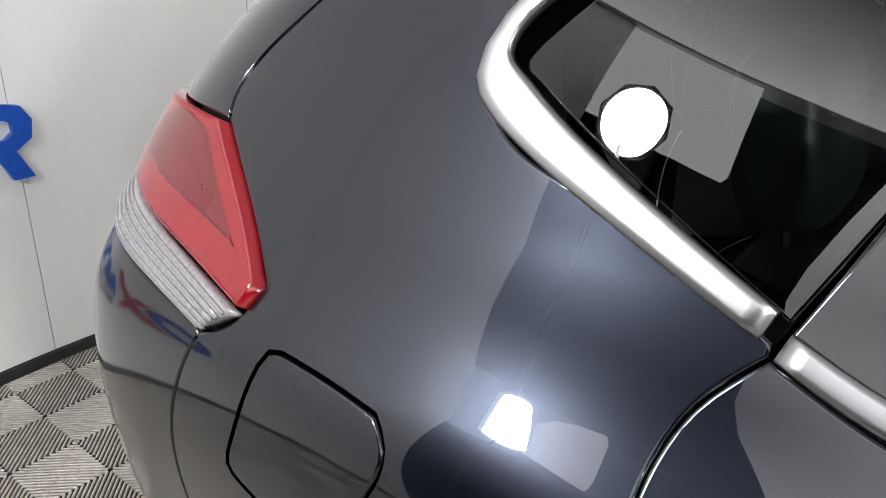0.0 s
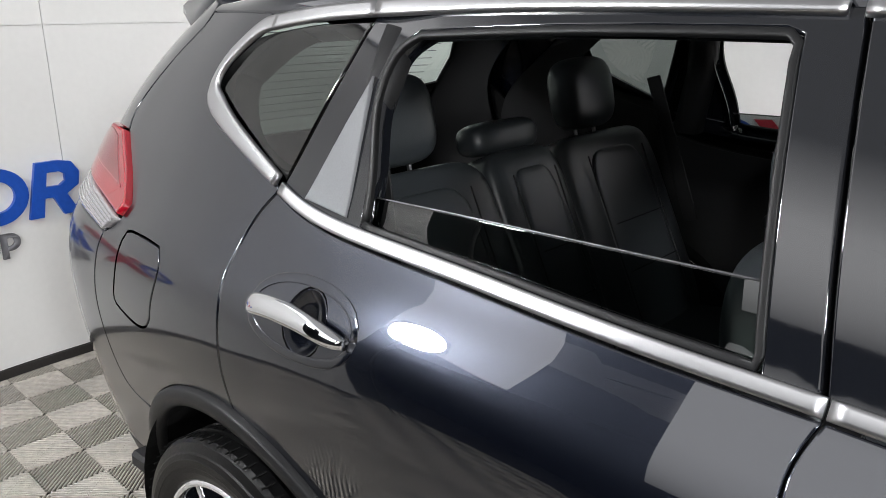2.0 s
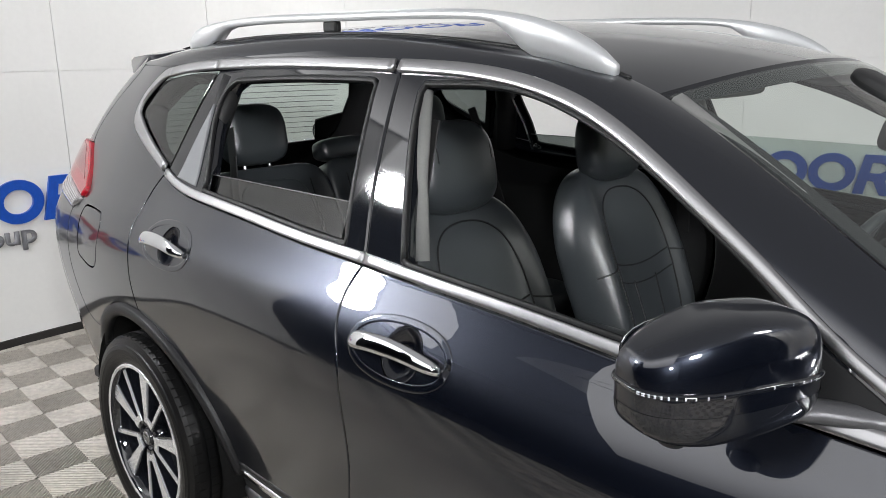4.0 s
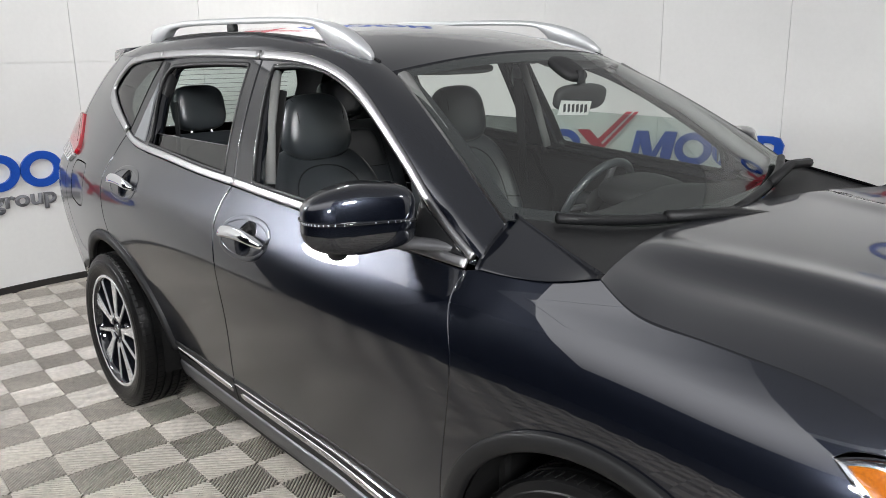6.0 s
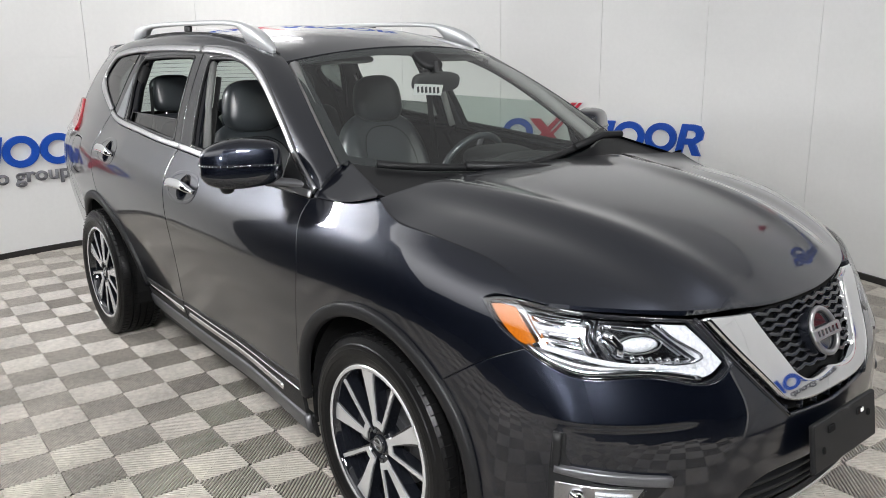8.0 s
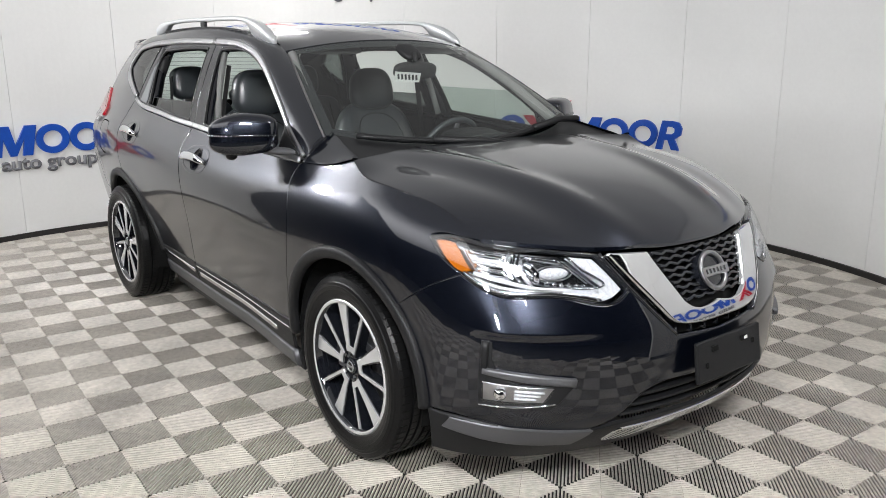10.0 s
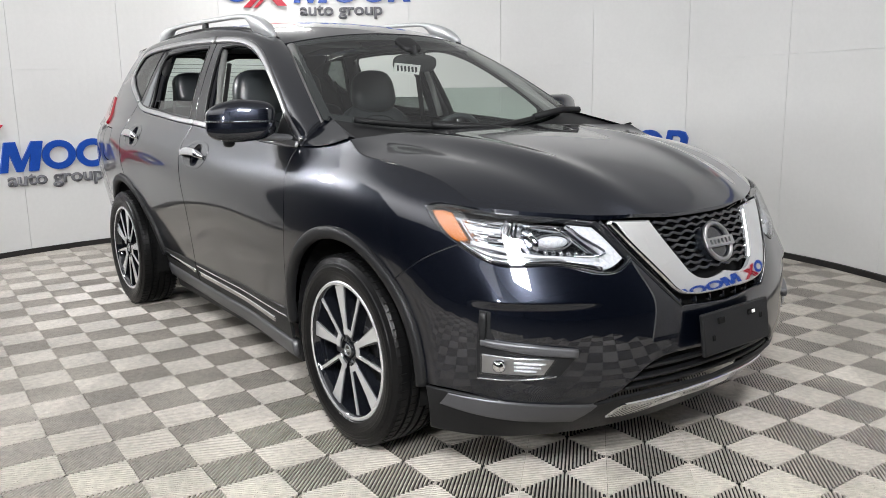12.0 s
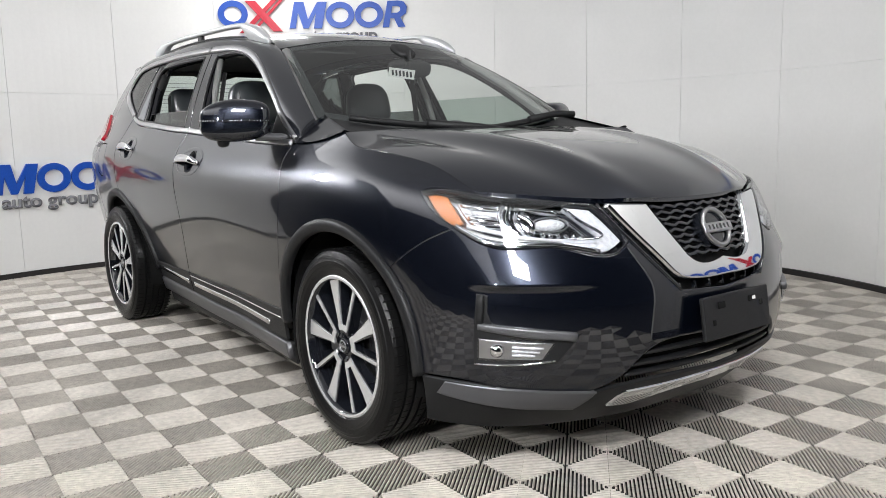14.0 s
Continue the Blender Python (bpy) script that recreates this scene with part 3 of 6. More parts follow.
def sheet(name, outline, mat, parent, side=1, holes=(), gap=0.002, out=0.0, depth=0.014, step=0.035, label="", form=flank, edge=0.003):
    """A body panel: an outline filled on a surface, its edges rounded and turned in. side -1: its mirror image on the car's left."""
    loops = [shrink(outline, gap + edge)] + [shrink(h, -(gap + edge)) for h in holes]
    rims = [shrink(outline, gap)] + [shrink(h, -gap) for h in holes]
    lo, hi = outline.min(0), outline.max(0)
    gx, gy = np.meshgrid(np.arange(lo[0] + step / 2, hi[0], step), np.arange(lo[1] + step / 2, hi[1], step))
    gx[1::2] += step / 2
    g = np.c_[gx.ravel(), gy.ravel()]
    ok = in_loop(g, shrink(loops[0], step * 0.4))
    for h in loops[1:]:
        ok &= ~in_loop(g, shrink(h, -step * 0.4))
    g = g[ok]
    pts, links, start = [], [], []
    for l in loops:
        k = len(pts)
        start.append((k, len(l)))
        pts += [Vector(q) for q in l]
        links += [(k + i, k + (i + 1) % len(l)) for i in range(len(l))]
    n_edge = len(pts)
    pts += [Vector(q) for q in g]
    v2, _, tri, ov, *_ = delaunay_2d_cdt(pts, links, [], 0, 1e-7)
    v2 = np.array([tuple(v) for v in v2])
    back = {}
    for i, o in enumerate(ov):
        for k in o:
            back.setdefault(k, i)
    tri = np.array([t for t in tri if len(t) == 3])
    c = v2[tri].mean(1)
    ok = in_loop(c, loops[0])
    for h in loops[1:]:
        ok &= ~in_loop(c, h)
    tri = tri[ok]
    def normal(q):
        e = 2e-3
        n = np.cross(form(q + (e, 0)) - form(q - (e, 0)), form(q + (0, e)) - form(q - (0, e)))
        return n / (np.linalg.norm(n, axis=1, keepdims=True) + 1e-12)
    no = normal(v2)
    area = (outline[:, 0] * np.roll(outline[:, 1], -1) - np.roll(outline[:, 0], -1) * outline[:, 1]).sum()
    verts = [form(v2) + no * out]
    norms = [no]
    faces = [tuple(t) for t in tri]
    total = len(v2)
    for n_loop, ((k, m), rim) in enumerate(zip(start, rims)):
        inner = np.array([back[k + i] for i in range(m)])
        nr = normal(rim)
        p3 = form(rim)
        away = p3 - form(loops[n_loop])
        away /= np.linalg.norm(away, axis=1, keepdims=True) + 1e-12
        mid = nr * 0.75 + away * 0.65
        mid /= np.linalg.norm(mid, axis=1, keepdims=True)
        verts += [p3 + nr * (out - edge * 0.45), p3 + nr * (out - depth)]
        norms += [mid, away]
        a, b = total + np.arange(m), total + m + np.arange(m)
        total += 2 * m
        for i in range(m):
            j = (i + 1) % m
            f1, f2 = (inner[i], inner[j], a[j], a[i]), (a[i], a[j], b[j], b[i])
            flip = (area > 0) == (n_loop == 0)
            faces += [f1[::-1], f2[::-1]] if flip else [f1, f2]
    verts, norms = np.concatenate(verts), np.concatenate(norms)
    if side < 0:
        verts, norms = verts * (1, -1, 1), norms * (1, -1, 1)
        faces = [f[::-1] for f in faces]
    return let_light(solid(name, verts, faces, mat, parent, label, normals=norms))


def grid(name, form, nu, nv, mat, parent, label="", side=1, thick=0.0, flip=False):
    """A surface form(s, r) over the unit square as an even mesh."""
    s, r = np.meshgrid(np.linspace(0, 1, nu), np.linspace(0, 1, nv), indexing="ij")
    q = np.c_[s.ravel(), r.ravel()]
    p = form(q)
    e = 2e-3
    no = np.cross(form(q + (e, 0)) - form(q - (e, 0)), form(q + (0, e)) - form(q - (0, e)))
    no /= np.linalg.norm(no, axis=1, keepdims=True) + 1e-12
    if flip:
        no = -no
    faces = [(i * nv + j, (i + 1) * nv + j, (i + 1) * nv + j + 1, i * nv + j + 1) for i in range(nu - 1) for j in range(nv - 1)]
    if flip:
        faces = [f[::-1] for f in faces]
    if thick:
        m = len(p)
        rim = [i * nv for i in range(nu)] + [(nu - 1) * nv + j for j in range(1, nv)] + [i * nv + nv - 1 for i in range(nu - 2, -1, -1)] + list(range(nv - 2, 0, -1))
        low = p[rim] - no[rim] * thick
        faces += [(rim[i], m + i, m + (i + 1) % len(rim), rim[(i + 1) % len(rim)])[:: (-1 if flip else 1)] for i in range(len(rim))]
        p, no = np.concatenate([p, low]), np.concatenate([no, no[rim]])
    if side < 0:
        p, no = p * (1, -1, 1), no * (1, -1, 1)
        faces = [f[::-1] for f in faces]
    return let_light(solid(name, p, faces, mat, parent, label, normals=no))


def strip(name, run, width, height, mat, parent, side=1, out=0.0, label="", form=flank, taper=True, shape=None):
    """A moulding along a run of the surface with a rounded section; width and height may be lists along it."""
    q = line(run, 0.02)
    d = np.gradient(q, axis=0)
    d /= np.linalg.norm(d, axis=1, keepdims=True) + 1e-12
    across = np.c_[-d[:, 1], d[:, 0]]
    e = 2e-3
    n = np.cross(form(q + (e, 0)) - form(q - (e, 0)), form(q + (0, e)) - form(q - (0, e)))
    n /= np.linalg.norm(n, axis=1, keepdims=True) + 1e-12
    t = np.linspace(0, 1, len(q))
    w = np.interp(t, np.linspace(0, 1, len(width)), width) if isinstance(width, (list, tuple)) else np.full(len(q), width)
    sect = shape or [(-1, -0.8), (-1, 0.55), (-0.85, 0.86), (-0.45, 0.98), (0, 1), (0.45, 0.98), (0.85, 0.86), (1, 0.55), (1, -0.8)]
    verts, k = [], len(sect)
    for a, h in sect:
        verts.append(form(q + across * (a * w / 2)[:, None]) + n * (out + h * height))
    v = np.stack(verts, 1).reshape(-1, 3)
    if side < 0:
        v = v * (1, -1, 1)
    m = len(q)
    faces = [(i * k + j, i * k + j + 1, (i + 1) * k + j + 1, (i + 1) * k + j) for i in range(m - 1) for j in range(k - 1)]
    faces += [tuple(range(k)), tuple((m - 1) * k + j for j in range(k - 1, -1, -1))]
    bm = bmesh.new()
    bv = [bm.verts.new(p) for p in v]
    for f in faces:
        bm.faces.new([bv[i] for i in f])
    return part(name, bm, mat, parent, label, smooth=True)


# ---- lines of the car ----
BELT_Z = Spline([(-1.30, 1.295), (-1.245, 1.270), (-1.15, 1.240), (-.99, 1.219), (-.78, 1.204), (-.59, 1.189), (-.43, 1.178), (-.24, 1.168), (-.05, 1.155), (.19, 1.140), (.41, 1.124), (.70, 1.108), (1.0, 1.098)])
def belt(a, b, dz=0.0, n=14):
    return [(x, float(BELT_Z(x)) + dz) for x in np.linspace(a, b, n)]
REAR_CUT = [(-1.245, 1.258), (-1.29, 1.203), (-1.309, 1.125), (-1.303, 1.05), (-1.306, .97), (-1.303, .90), (-1.288, .832)]
MID_CUT = [(-.238, 1.156), (-.258, 1.105), (-.256, 1.05), (-.237, .99), (-.222, .88), (-.228, .737), (-.262, .61), (-.32, .46), (-.335, .42)]
FRONT_CUT = [(.925, 1.088), (.908, 1.05), (.938, .935), (.952, .82), (.922, .66), (.885, .50), (.874, .42)]
TOP_LINE = [(.93, 1.118), (.76, 1.203), (.63, 1.289), (.52, 1.358), (.39, 1.435), (.25, 1.504), (.10, 1.549), (-.06, 1.574), (-.30, 1.587), (-.79, 1.596), (-1.10, 1.590), (-1.41, 1.564)]
QUARTER = [(-1.41, 1.564), (-1.485, 1.518), (-1.555, 1.452), (-1.556, 1.418), (-1.40, 1.332), (-1.245, 1.270)]
HOOD_CUT = [(1.285, 1.135), (1.38, 1.088), (1.50, 1.070), (1.635, 1.050), (1.75, 1.024), (1.85, .985), (1.935, .942)]
FENDER_TOP = [(.955, 1.095), (1.06, 1.098), (1.17, 1.108), (1.285, 1.135)]
ARCH_F, ARCH_R, ARCH_OUT, ARCH_IN = (1.353, .36), (-1.353, .36), .472, .425
# where the roof side meets the roof and the windscreen
ROOF_EDGE = Spline([(-1.0, .955, -.722, 1.195), (-.75, .80, -.686, 1.292), (-.5, .60, -.632, 1.407), (-.28, .45, -.588, 1.484), (-.1, .335, -.556, 1.535), (.1, .19, -.548, 1.585), (.35, -.05, -.553, 1.628), (.7, -.40, -.560, 1.659), (1.2, -.90, -.558, 1.668), (1.6, -1.30, -.550, 1.652), (2.0, -1.70, -.54, 1.606)])

suv = thing("car", "black compact sport utility car with lowered side windows", "car")
SIDES = (1, -1)


def frame_form(p):
    """The rear corner of the window frame leans in a little more than the door."""
    q = flank(p)
    q[:, 1] += 0.02 * np.maximum(0, p[:, 1] - 1.2) * np.clip((-0.95 - p[:, 0]) / 0.1, 0, 1)
    return q


def build_flank(side):
    """Doors, quarter panel, fender and trims of one flank."""
    low = 0.42
    cups = []
    for hx, hz in ((-.055, 1.015), (-1.067, 1.079)):
        rim = [(at_x(hx + dx, hz + dz), hz + dz) for dx, dz in oval(0.018, -.002, .052, .052, 32)]
        cups.append(loop([rim + rim[:1]]))
    door = sheet("front_door", loop(xz([belt(-.238, .925, -.012), FRONT_CUT, [FRONT_CUT[-1], (-.335, low)], MID_CUT[::-1]])), PAINT, suv, side, holes=[cups[0]], step=0.022)
    rear = sheet("rear_door", loop(xz([belt(-1.245, -.238, -.012), MID_CUT, [(-.335, low), (-.885, low)], arc(*ARCH_R, ARCH_OUT, 7.3, 81.8), REAR_CUT[::-1]])), PAINT, suv, side, holes=[cups[1]], step=0.022)
    fender = xz([[FRONT_CUT[0], (.955, 1.095)], FENDER_TOP, HOOD_CUT])
    lamp = [[(at_x(1.935, .942), .942), (1.95, .952), (1.876, .952), (1.845, .940)], [(1.845, .940), (1.89, .881), (1.958, .836)]]
    seam = [[(1.958, .836), (1.845, .793), (at_x(1.69, .698), .698)]]
    sheet("fender", loop(fender + lamp + seam + xz([arc(*ARCH_F, ARCH_OUT, 45, 172.7), FRONT_CUT[::-1]])), PAINT, suv, side, step=0.03, gap=0.0, edge=0.0004)
    q_top = [(-1.41, 1.586), (-1.55, 1.590), (-1.685, 1.590)]
    lamp_f = [[(-2.066, 1.306), (-1.945, 1.236), (-1.829, 1.160)], [(-1.829, 1.160), (-1.838, 1.128), (-1.898, 1.088)]]
    quarter = xz([q_top]) + [[(at_x(-1.685, 1.590), 1.590), (-2.026, 1.56), (-2.048, 1.505), (-2.074, 1.436), (-2.090, 1.345), (-2.066, 1.306)]] + lamp_f + [[(-1.898, 1.088), (-1.945, .90), (-1.93, .74)], [(-1.93, .74), (-1.90, .67), (at_x(-1.80, .64), .64)]]
    quarter += xz([arc(*ARCH_R, ARCH_OUT, 143.6, 81.8), REAR_CUT[::-1], [(-1.245, 1.258), (-1.245, 1.270)], QUARTER[::-1], [(-1.41, 1.564), (-1.41, 1.586)]])
    fuel_loop = loop([[(-1.745, 1.112), (-1.66, 1.111), (-1.585, 1.106)], [(-1.585, 1.106), (-1.562, 1.085), (-1.585, 1.00), (-1.606, .945)], [(-1.606, .945), (-1.625, .924), (-1.78, .922)], [(-1.78, .922), (-1.806, .935), (-1.802, .97), (-1.772, 1.09)], [(-1.772, 1.09), (-1.765, 1.106), (-1.745, 1.112)]])
    sheet("quarter_panel", loop(quarter), PAINT, suv, side, holes=[fuel_loop] if side > 0 else [], step=0.03)
    if side > 0:
        sheet("fuel_flap", fuel_loop, PAINT, suv, side, step=0.03, gap=0.0006)
    # bumper corners
    tail = [[(-1.898, 1.088), (-2.12, 1.115), (-2.42, 1.14)], [(-2.42, 1.14), (U_REAR + 0.02, 1.10)], [(U_REAR + 0.02, 1.10), (U_REAR + 0.02, .40)], [(U_REAR + 0.02, .40), (-2.3, .40), (at_x(-1.81, .40), .40)]]
    tail += xz([arc(*ARCH_R, ARCH_OUT, 175, 143.6)]) + [[(at_x(-1.80, .64), .64), (-1.90, .67), (-1.93, .74)], [(-1.93, .74), (-1.945, .90), (-1.898, 1.088)]]
    sheet("rear_bumper", loop(tail), PAINT, suv, side)
    sheet("rear_valance", loop([[(at_x(-1.81, .40), .40), (-2.3, .40), (U_REAR + 0.02, .40)], [(U_REAR + 0.02, .40), (U_REAR + 0.02, .22)], [(U_REAR + 0.02, .22), (at_x(-1.80, .22), .22)], [(at_x(-1.80, .22), .22), (at_x(-1.81, .40), .40)]]), PLASTIC, suv, side)
    # tail lamp
    tl = sheet("tail_lamp", loop(lamp_f[:1] + [[(-1.829, 1.160), (-1.838, 1.130)], [(-1.838, 1.130), (-2.1, 1.170), (-2.45, 1.225)], [(-2.45, 1.225), (-2.46, 1.255), (-2.36, 1.290)], [(-2.36, 1.290), (-2.2, 1.306), (-2.066, 1.306)]]), RED_LENS, suv, side, out=0.016, depth=0.03, step=0.025, edge=0.006, label="red and clear tail lamp")
    sheet("reflector", loop([[(-2.07, 1.290), (-1.98, 1.232), (-1.895, 1.180)], [(-1.895, 1.180), (-2.05, 1.205), (-2.24, 1.232)], [(-2.24, 1.232), (-2.21, 1.285), (-2.07, 1.290)]]), RED_DEEP, tl, side, out=0.0178, depth=0.004, step=0.025)
    sheet("clear_lens", loop([[(-1.842, 1.126), (-2.1, 1.165), (-2.45, 1.22)], [(-2.45, 1.22), (-2.42, 1.142)], [(-2.42, 1.142), (-2.12, 1.117), (-1.898, 1.090)], [(-1.898, 1.090), (-1.842, 1.126)]]), CLEAR_RIB, tl, side, out=0.010, depth=0.02, step=0.025, edge=0.005, label="ribbed clear lens")
    sheet("lamp_back", loop([[(-1.79, 1.16), (-2.07, 1.35), (-2.48, 1.32)], [(-2.48, 1.32), (-2.48, 1.08)], [(-2.48, 1.08), (-1.80, 1.06)], [(-1.80, 1.06), (-1.79, 1.16)]]), DARK, tl, side, out=-0.03, depth=0.01, step=0.04)
    for k in range(5):
        f = (k + 0.5) / 5
        strip("lens_rib", [(-1.855 - .03 * f, 1.122 - .028 * f), (-2.1, 1.160 - .040 * f), (-2.43, 1.214 - .064 * f)], 0.004, 0.003, CLEAR_RIB, tl, side, 0.010)
    # lower cladding, chrome insert and step
    sheet("door_cladding", loop(xz([[(.874, .42), (-.333, .42)], [(-.333, .42), (-.345, .31)], [(-.345, .31), (.87, .285)], [(.87, .285), (.874, .42)]])), PLASTIC, door, side, out=0.004)
    sheet("door_cladding", loop(xz([[(-.337, .42), (-.883, .42)], [(-.883, .42), (-.885, .33)], [(-.885, .33), (-.349, .31)], [(-.349, .31), (-.337, .42)]])), PLASTIC, rear, side, out=0.004)
    strip("chrome_insert", xz([[(-.29, .366), (.25, .352), (.70, .338)]])[0], 0.026, 0.007, CHROME, door, side, 0.004)
    strip("chrome_insert", xz([[(-.865, .392), (-.60, .380), (-.365, .369)]])[0], 0.026, 0.007, CHROME, rear, side, 0.004)
    strip("edge_line", xz([[(-.32, .408), (.25, .396), (.86, .385)]])[0], 0.006, 0.006, CHROME, door, side, 0.004)
    strip("side_sill", xz([[(.86, .235), (0, .255), (-.90, .285)]])[0], 0.075, 0.012, SATIN, suv, side, -0.004)
    sheet("sill_cover", loop(xz([[(.885, .275), (-.89, .32)], [(-.89, .32), (-.90, .17)], [(-.90, .17), (.87, .17)], [(.87, .17), (.885, .275)]])), PLASTIC, suv, side, out=-0.012)
    # wheel arch trims
    for c, name in ((ARCH_F, "front"), (ARCH_R, "rear")):
        a0, a1 = (-1, 178) if name == "front" else (2, 181)
        run = [(at_x(x, z), z) for x, z in arc(*c, (ARCH_OUT + ARCH_IN) / 2, a0, a1, 24)]
        strip("arch_trim", run, ARCH_OUT - ARCH_IN, 0.016, PLASTIC, suv, side, 0.002, shape=[(-1, -2.0), (-1, 0.5), (-0.8, 0.85), (0, 1.0), (0.7, 0.8), (1, 0.2), (1, -0.8)])
    # chrome around the side windows
    strip("belt_moulding", xz([belt(-.236, .915, 0.001, 20)])[0], 0.023, 0.0045, SATIN_CHROME, door, side, 0.0)
    strip("belt_moulding", xz([belt(-1.238, -.240, 0.001, 20)])[0], 0.023, 0.0045, SATIN_CHROME, rear, side, 0.0)
    top = xz([TOP_LINE])[0]
    strip("window_moulding", top[:9], [0.018, 0.026, 0.028], 0.007, SATIN_CHROME, door, side, 0.001)
    strip("window_moulding", line(top[8:11], 0.02)[1:], 0.027, 0.007, SATIN_CHROME, rear, side, 0.001)
    strip("window_moulding", xz([[(-1.098, 1.590), (-1.25, 1.582), (-1.385, 1.566)]])[0], 0.027, 0.007, SATIN_CHROME, suv, side, 0.001)
    strip("quarter_moulding", xz([[(-1.375, 1.568), (-1.42, 1.560), (-1.490, 1.519), (-1.545, 1.465), (-1.555, 1.436), (-1.535, 1.407), (-1.40, 1.340), (-1.252, 1.280)]])[0], [0.027, 0.034, 0.044, 0.034, 0.025], 0.006, SATIN_CHROME, suv, side, 0.001)
    # window frames in gloss black with their openings
    win_f = [[(-.127, 1.182), (-.168, 1.333), (-.208, 1.486), (-.216, 1.535)], [(-.216, 1.535), (-.211, 1.552), (-.188, 1.555)], [(-.188, 1.555), (.040, 1.549), (.198, 1.510), (.345, 1.448), (.538, 1.338), (.662, 1.256), (.70, 1.226)], [(.70, 1.226), (.70, 1.121)], belt(.70, -.127, .014)]
    frame_f = [[(-.242, 1.17), (-.26, 1.29), (-.283, 1.47), (-.297, 1.586)], TOP_LINE[8::-1], belt(.93, -.242, .002)]
    win_r = [[(-1.008, 1.238), (-1.020, 1.335), (-1.045, 1.440), (-1.045, 1.475)], [(-1.045, 1.475), (-1.03, 1.52), (-.985, 1.552)], [(-.985, 1.552), (-.7, 1.562), (-.385, 1.561)], [(-.385, 1.561), (-.365, 1.555), (-.362, 1.53)], [(-.362, 1.53), (-.34, 1.36), (-.317, 1.196)], belt(-.317, -1.008, .014)]
    frame_r = [[(-1.240, 1.272), (-1.17, 1.43), (-1.105, 1.590)], TOP_LINE[10:7:-1], [(-.301, 1.587), (-.287, 1.47), (-.264, 1.29), (-.246, 1.17)], belt(-.246, -1.240, .002)]
    ff = sheet("window_frame", loop(xz(frame_f)), GLOSS, door, side, holes=[loop(xz(win_f))], depth=0.045, step=0.03, out=-0.004, form=frame_form)
    fr = sheet("window_frame", loop(xz(frame_r)), GLOSS, rear, side, holes=[loop(xz(win_r))], depth=0.045, step=0.03, out=-0.004, form=frame_form)
    sheet("pillar_cover", loop(xz([[(-1.168, 1.258), (-1.064, 1.480)], [(-1.064, 1.480), (-1.054, 1.38), (-1.046, 1.242)], [(-1.046, 1.242), (-1.168, 1.258)]])), COVER, rear, side, out=0.0, depth=0.01, step=0.03)
    for name, run in (("window_seal", win_f), ("window_seal", win_r)):
        l = shrink(loop(xz(run)), 0.004)
        strip(name, np.concatenate([l, l[:1]]), 0.012, 0.006, PLASTIC, door if run is win_f else rear, side, -0.008)
    # glass
    sheet("quarter_glass", loop(xz([[(-1.238, 1.282), (-1.17, 1.43), (-1.108, 1.572)], [(-1.108, 1.572), (-1.25, 1.567), (-1.37, 1.552)], [(-1.37, 1.552), (-1.45, 1.515), (-1.512, 1.455)], [(-1.512, 1.455), (-1.525, 1.436), (-1.505, 1.418)], [(-1.505, 1.418), (-1.38, 1.352), (-1.238, 1.282)]])), GLASS_DARK, suv, side, out=-0.006, depth=0.004)
    half = [[(-1.004, 1.22), (-1.008, 1.25), (-1.012, 1.285)], [(-1.012, 1.285), (-.335, 1.284)], [(-.335, 1.284), (-.312, 1.19)], belt(-.312, -1.004, -.002)]
    pane = sheet("window_glass", loop(xz(half)), GLASS_DARK, rear, side, out=-0.026, depth=0.004, gap=0.0)
    strip("glass_edge", xz([[(-1.010, 1.285), (-.7, 1.285), (-.337, 1.284)]])[0], 0.0028, 0.0015, SATIN, rear, side, -0.028)
    if side < 0:
        sheet("window_glass", loop(xz([[(-.12, 1.17), (-.165, 1.34)], [(-.165, 1.34), (.50, 1.335)], [(.50, 1.335), (.70, 1.22), (.70, 1.10)], belt(.70, -.12, -.002)])), GLASS_SIDE, door, side, out=-0.026, depth=0.004, gap=0.0)
    # mirror foot cover
    sheet("mirror_foot", loop(xz([[(.70, 1.222), (.80, 1.166), (.905, 1.112)], [(.905, 1.112), (.70, 1.122)], [(.70, 1.122), (.70, 1.222)]])), PLASTIC, door, side, out=0.002)
    # handles in round recesses
    for par, hx, hz in ((door, -.055, 1.015), (rear, -1.067, 1.079)):
        def spot(dx, dz):
            return (at_x(hx + dx, hz + dz), hz + dz)
        cup = cups[0] if par is door else cups[1]
        mid, reach = cup.mean(0), (cup.max(0) - cup.min(0)) / 2
        def bowl(p):
            """The door skin pressed in behind the grip."""
            e = 2e-3
            n = np.cross(flank(p + (e, 0)) - flank(p - (e, 0)), flank(p + (0, e)) - flank(p - (0, e)))
            n /= np.linalg.norm(n, axis=1, keepdims=True)
            d = np.clip(1 - (((p - mid) / reach) ** 2).sum(1), 0, 1)
            return flank(p) - n * (0.034 * d ** 0.6)[:, None]
        sheet("recess", cup, PAINT, par, side, out=0.0, depth=0.002, step=0.010, gap=0.0, form=bowl, edge=0.0005)
        ring = [spot(dx, dz) for dx, dz in oval(0.004, 0, .142, .060, 44, power=2.2)]
        strip("recess_rim", ring + ring[:1], 0.016, 0.0012, PAINT, par, side, 0.0)
        handle_bm, hoops = bmesh.new(), []
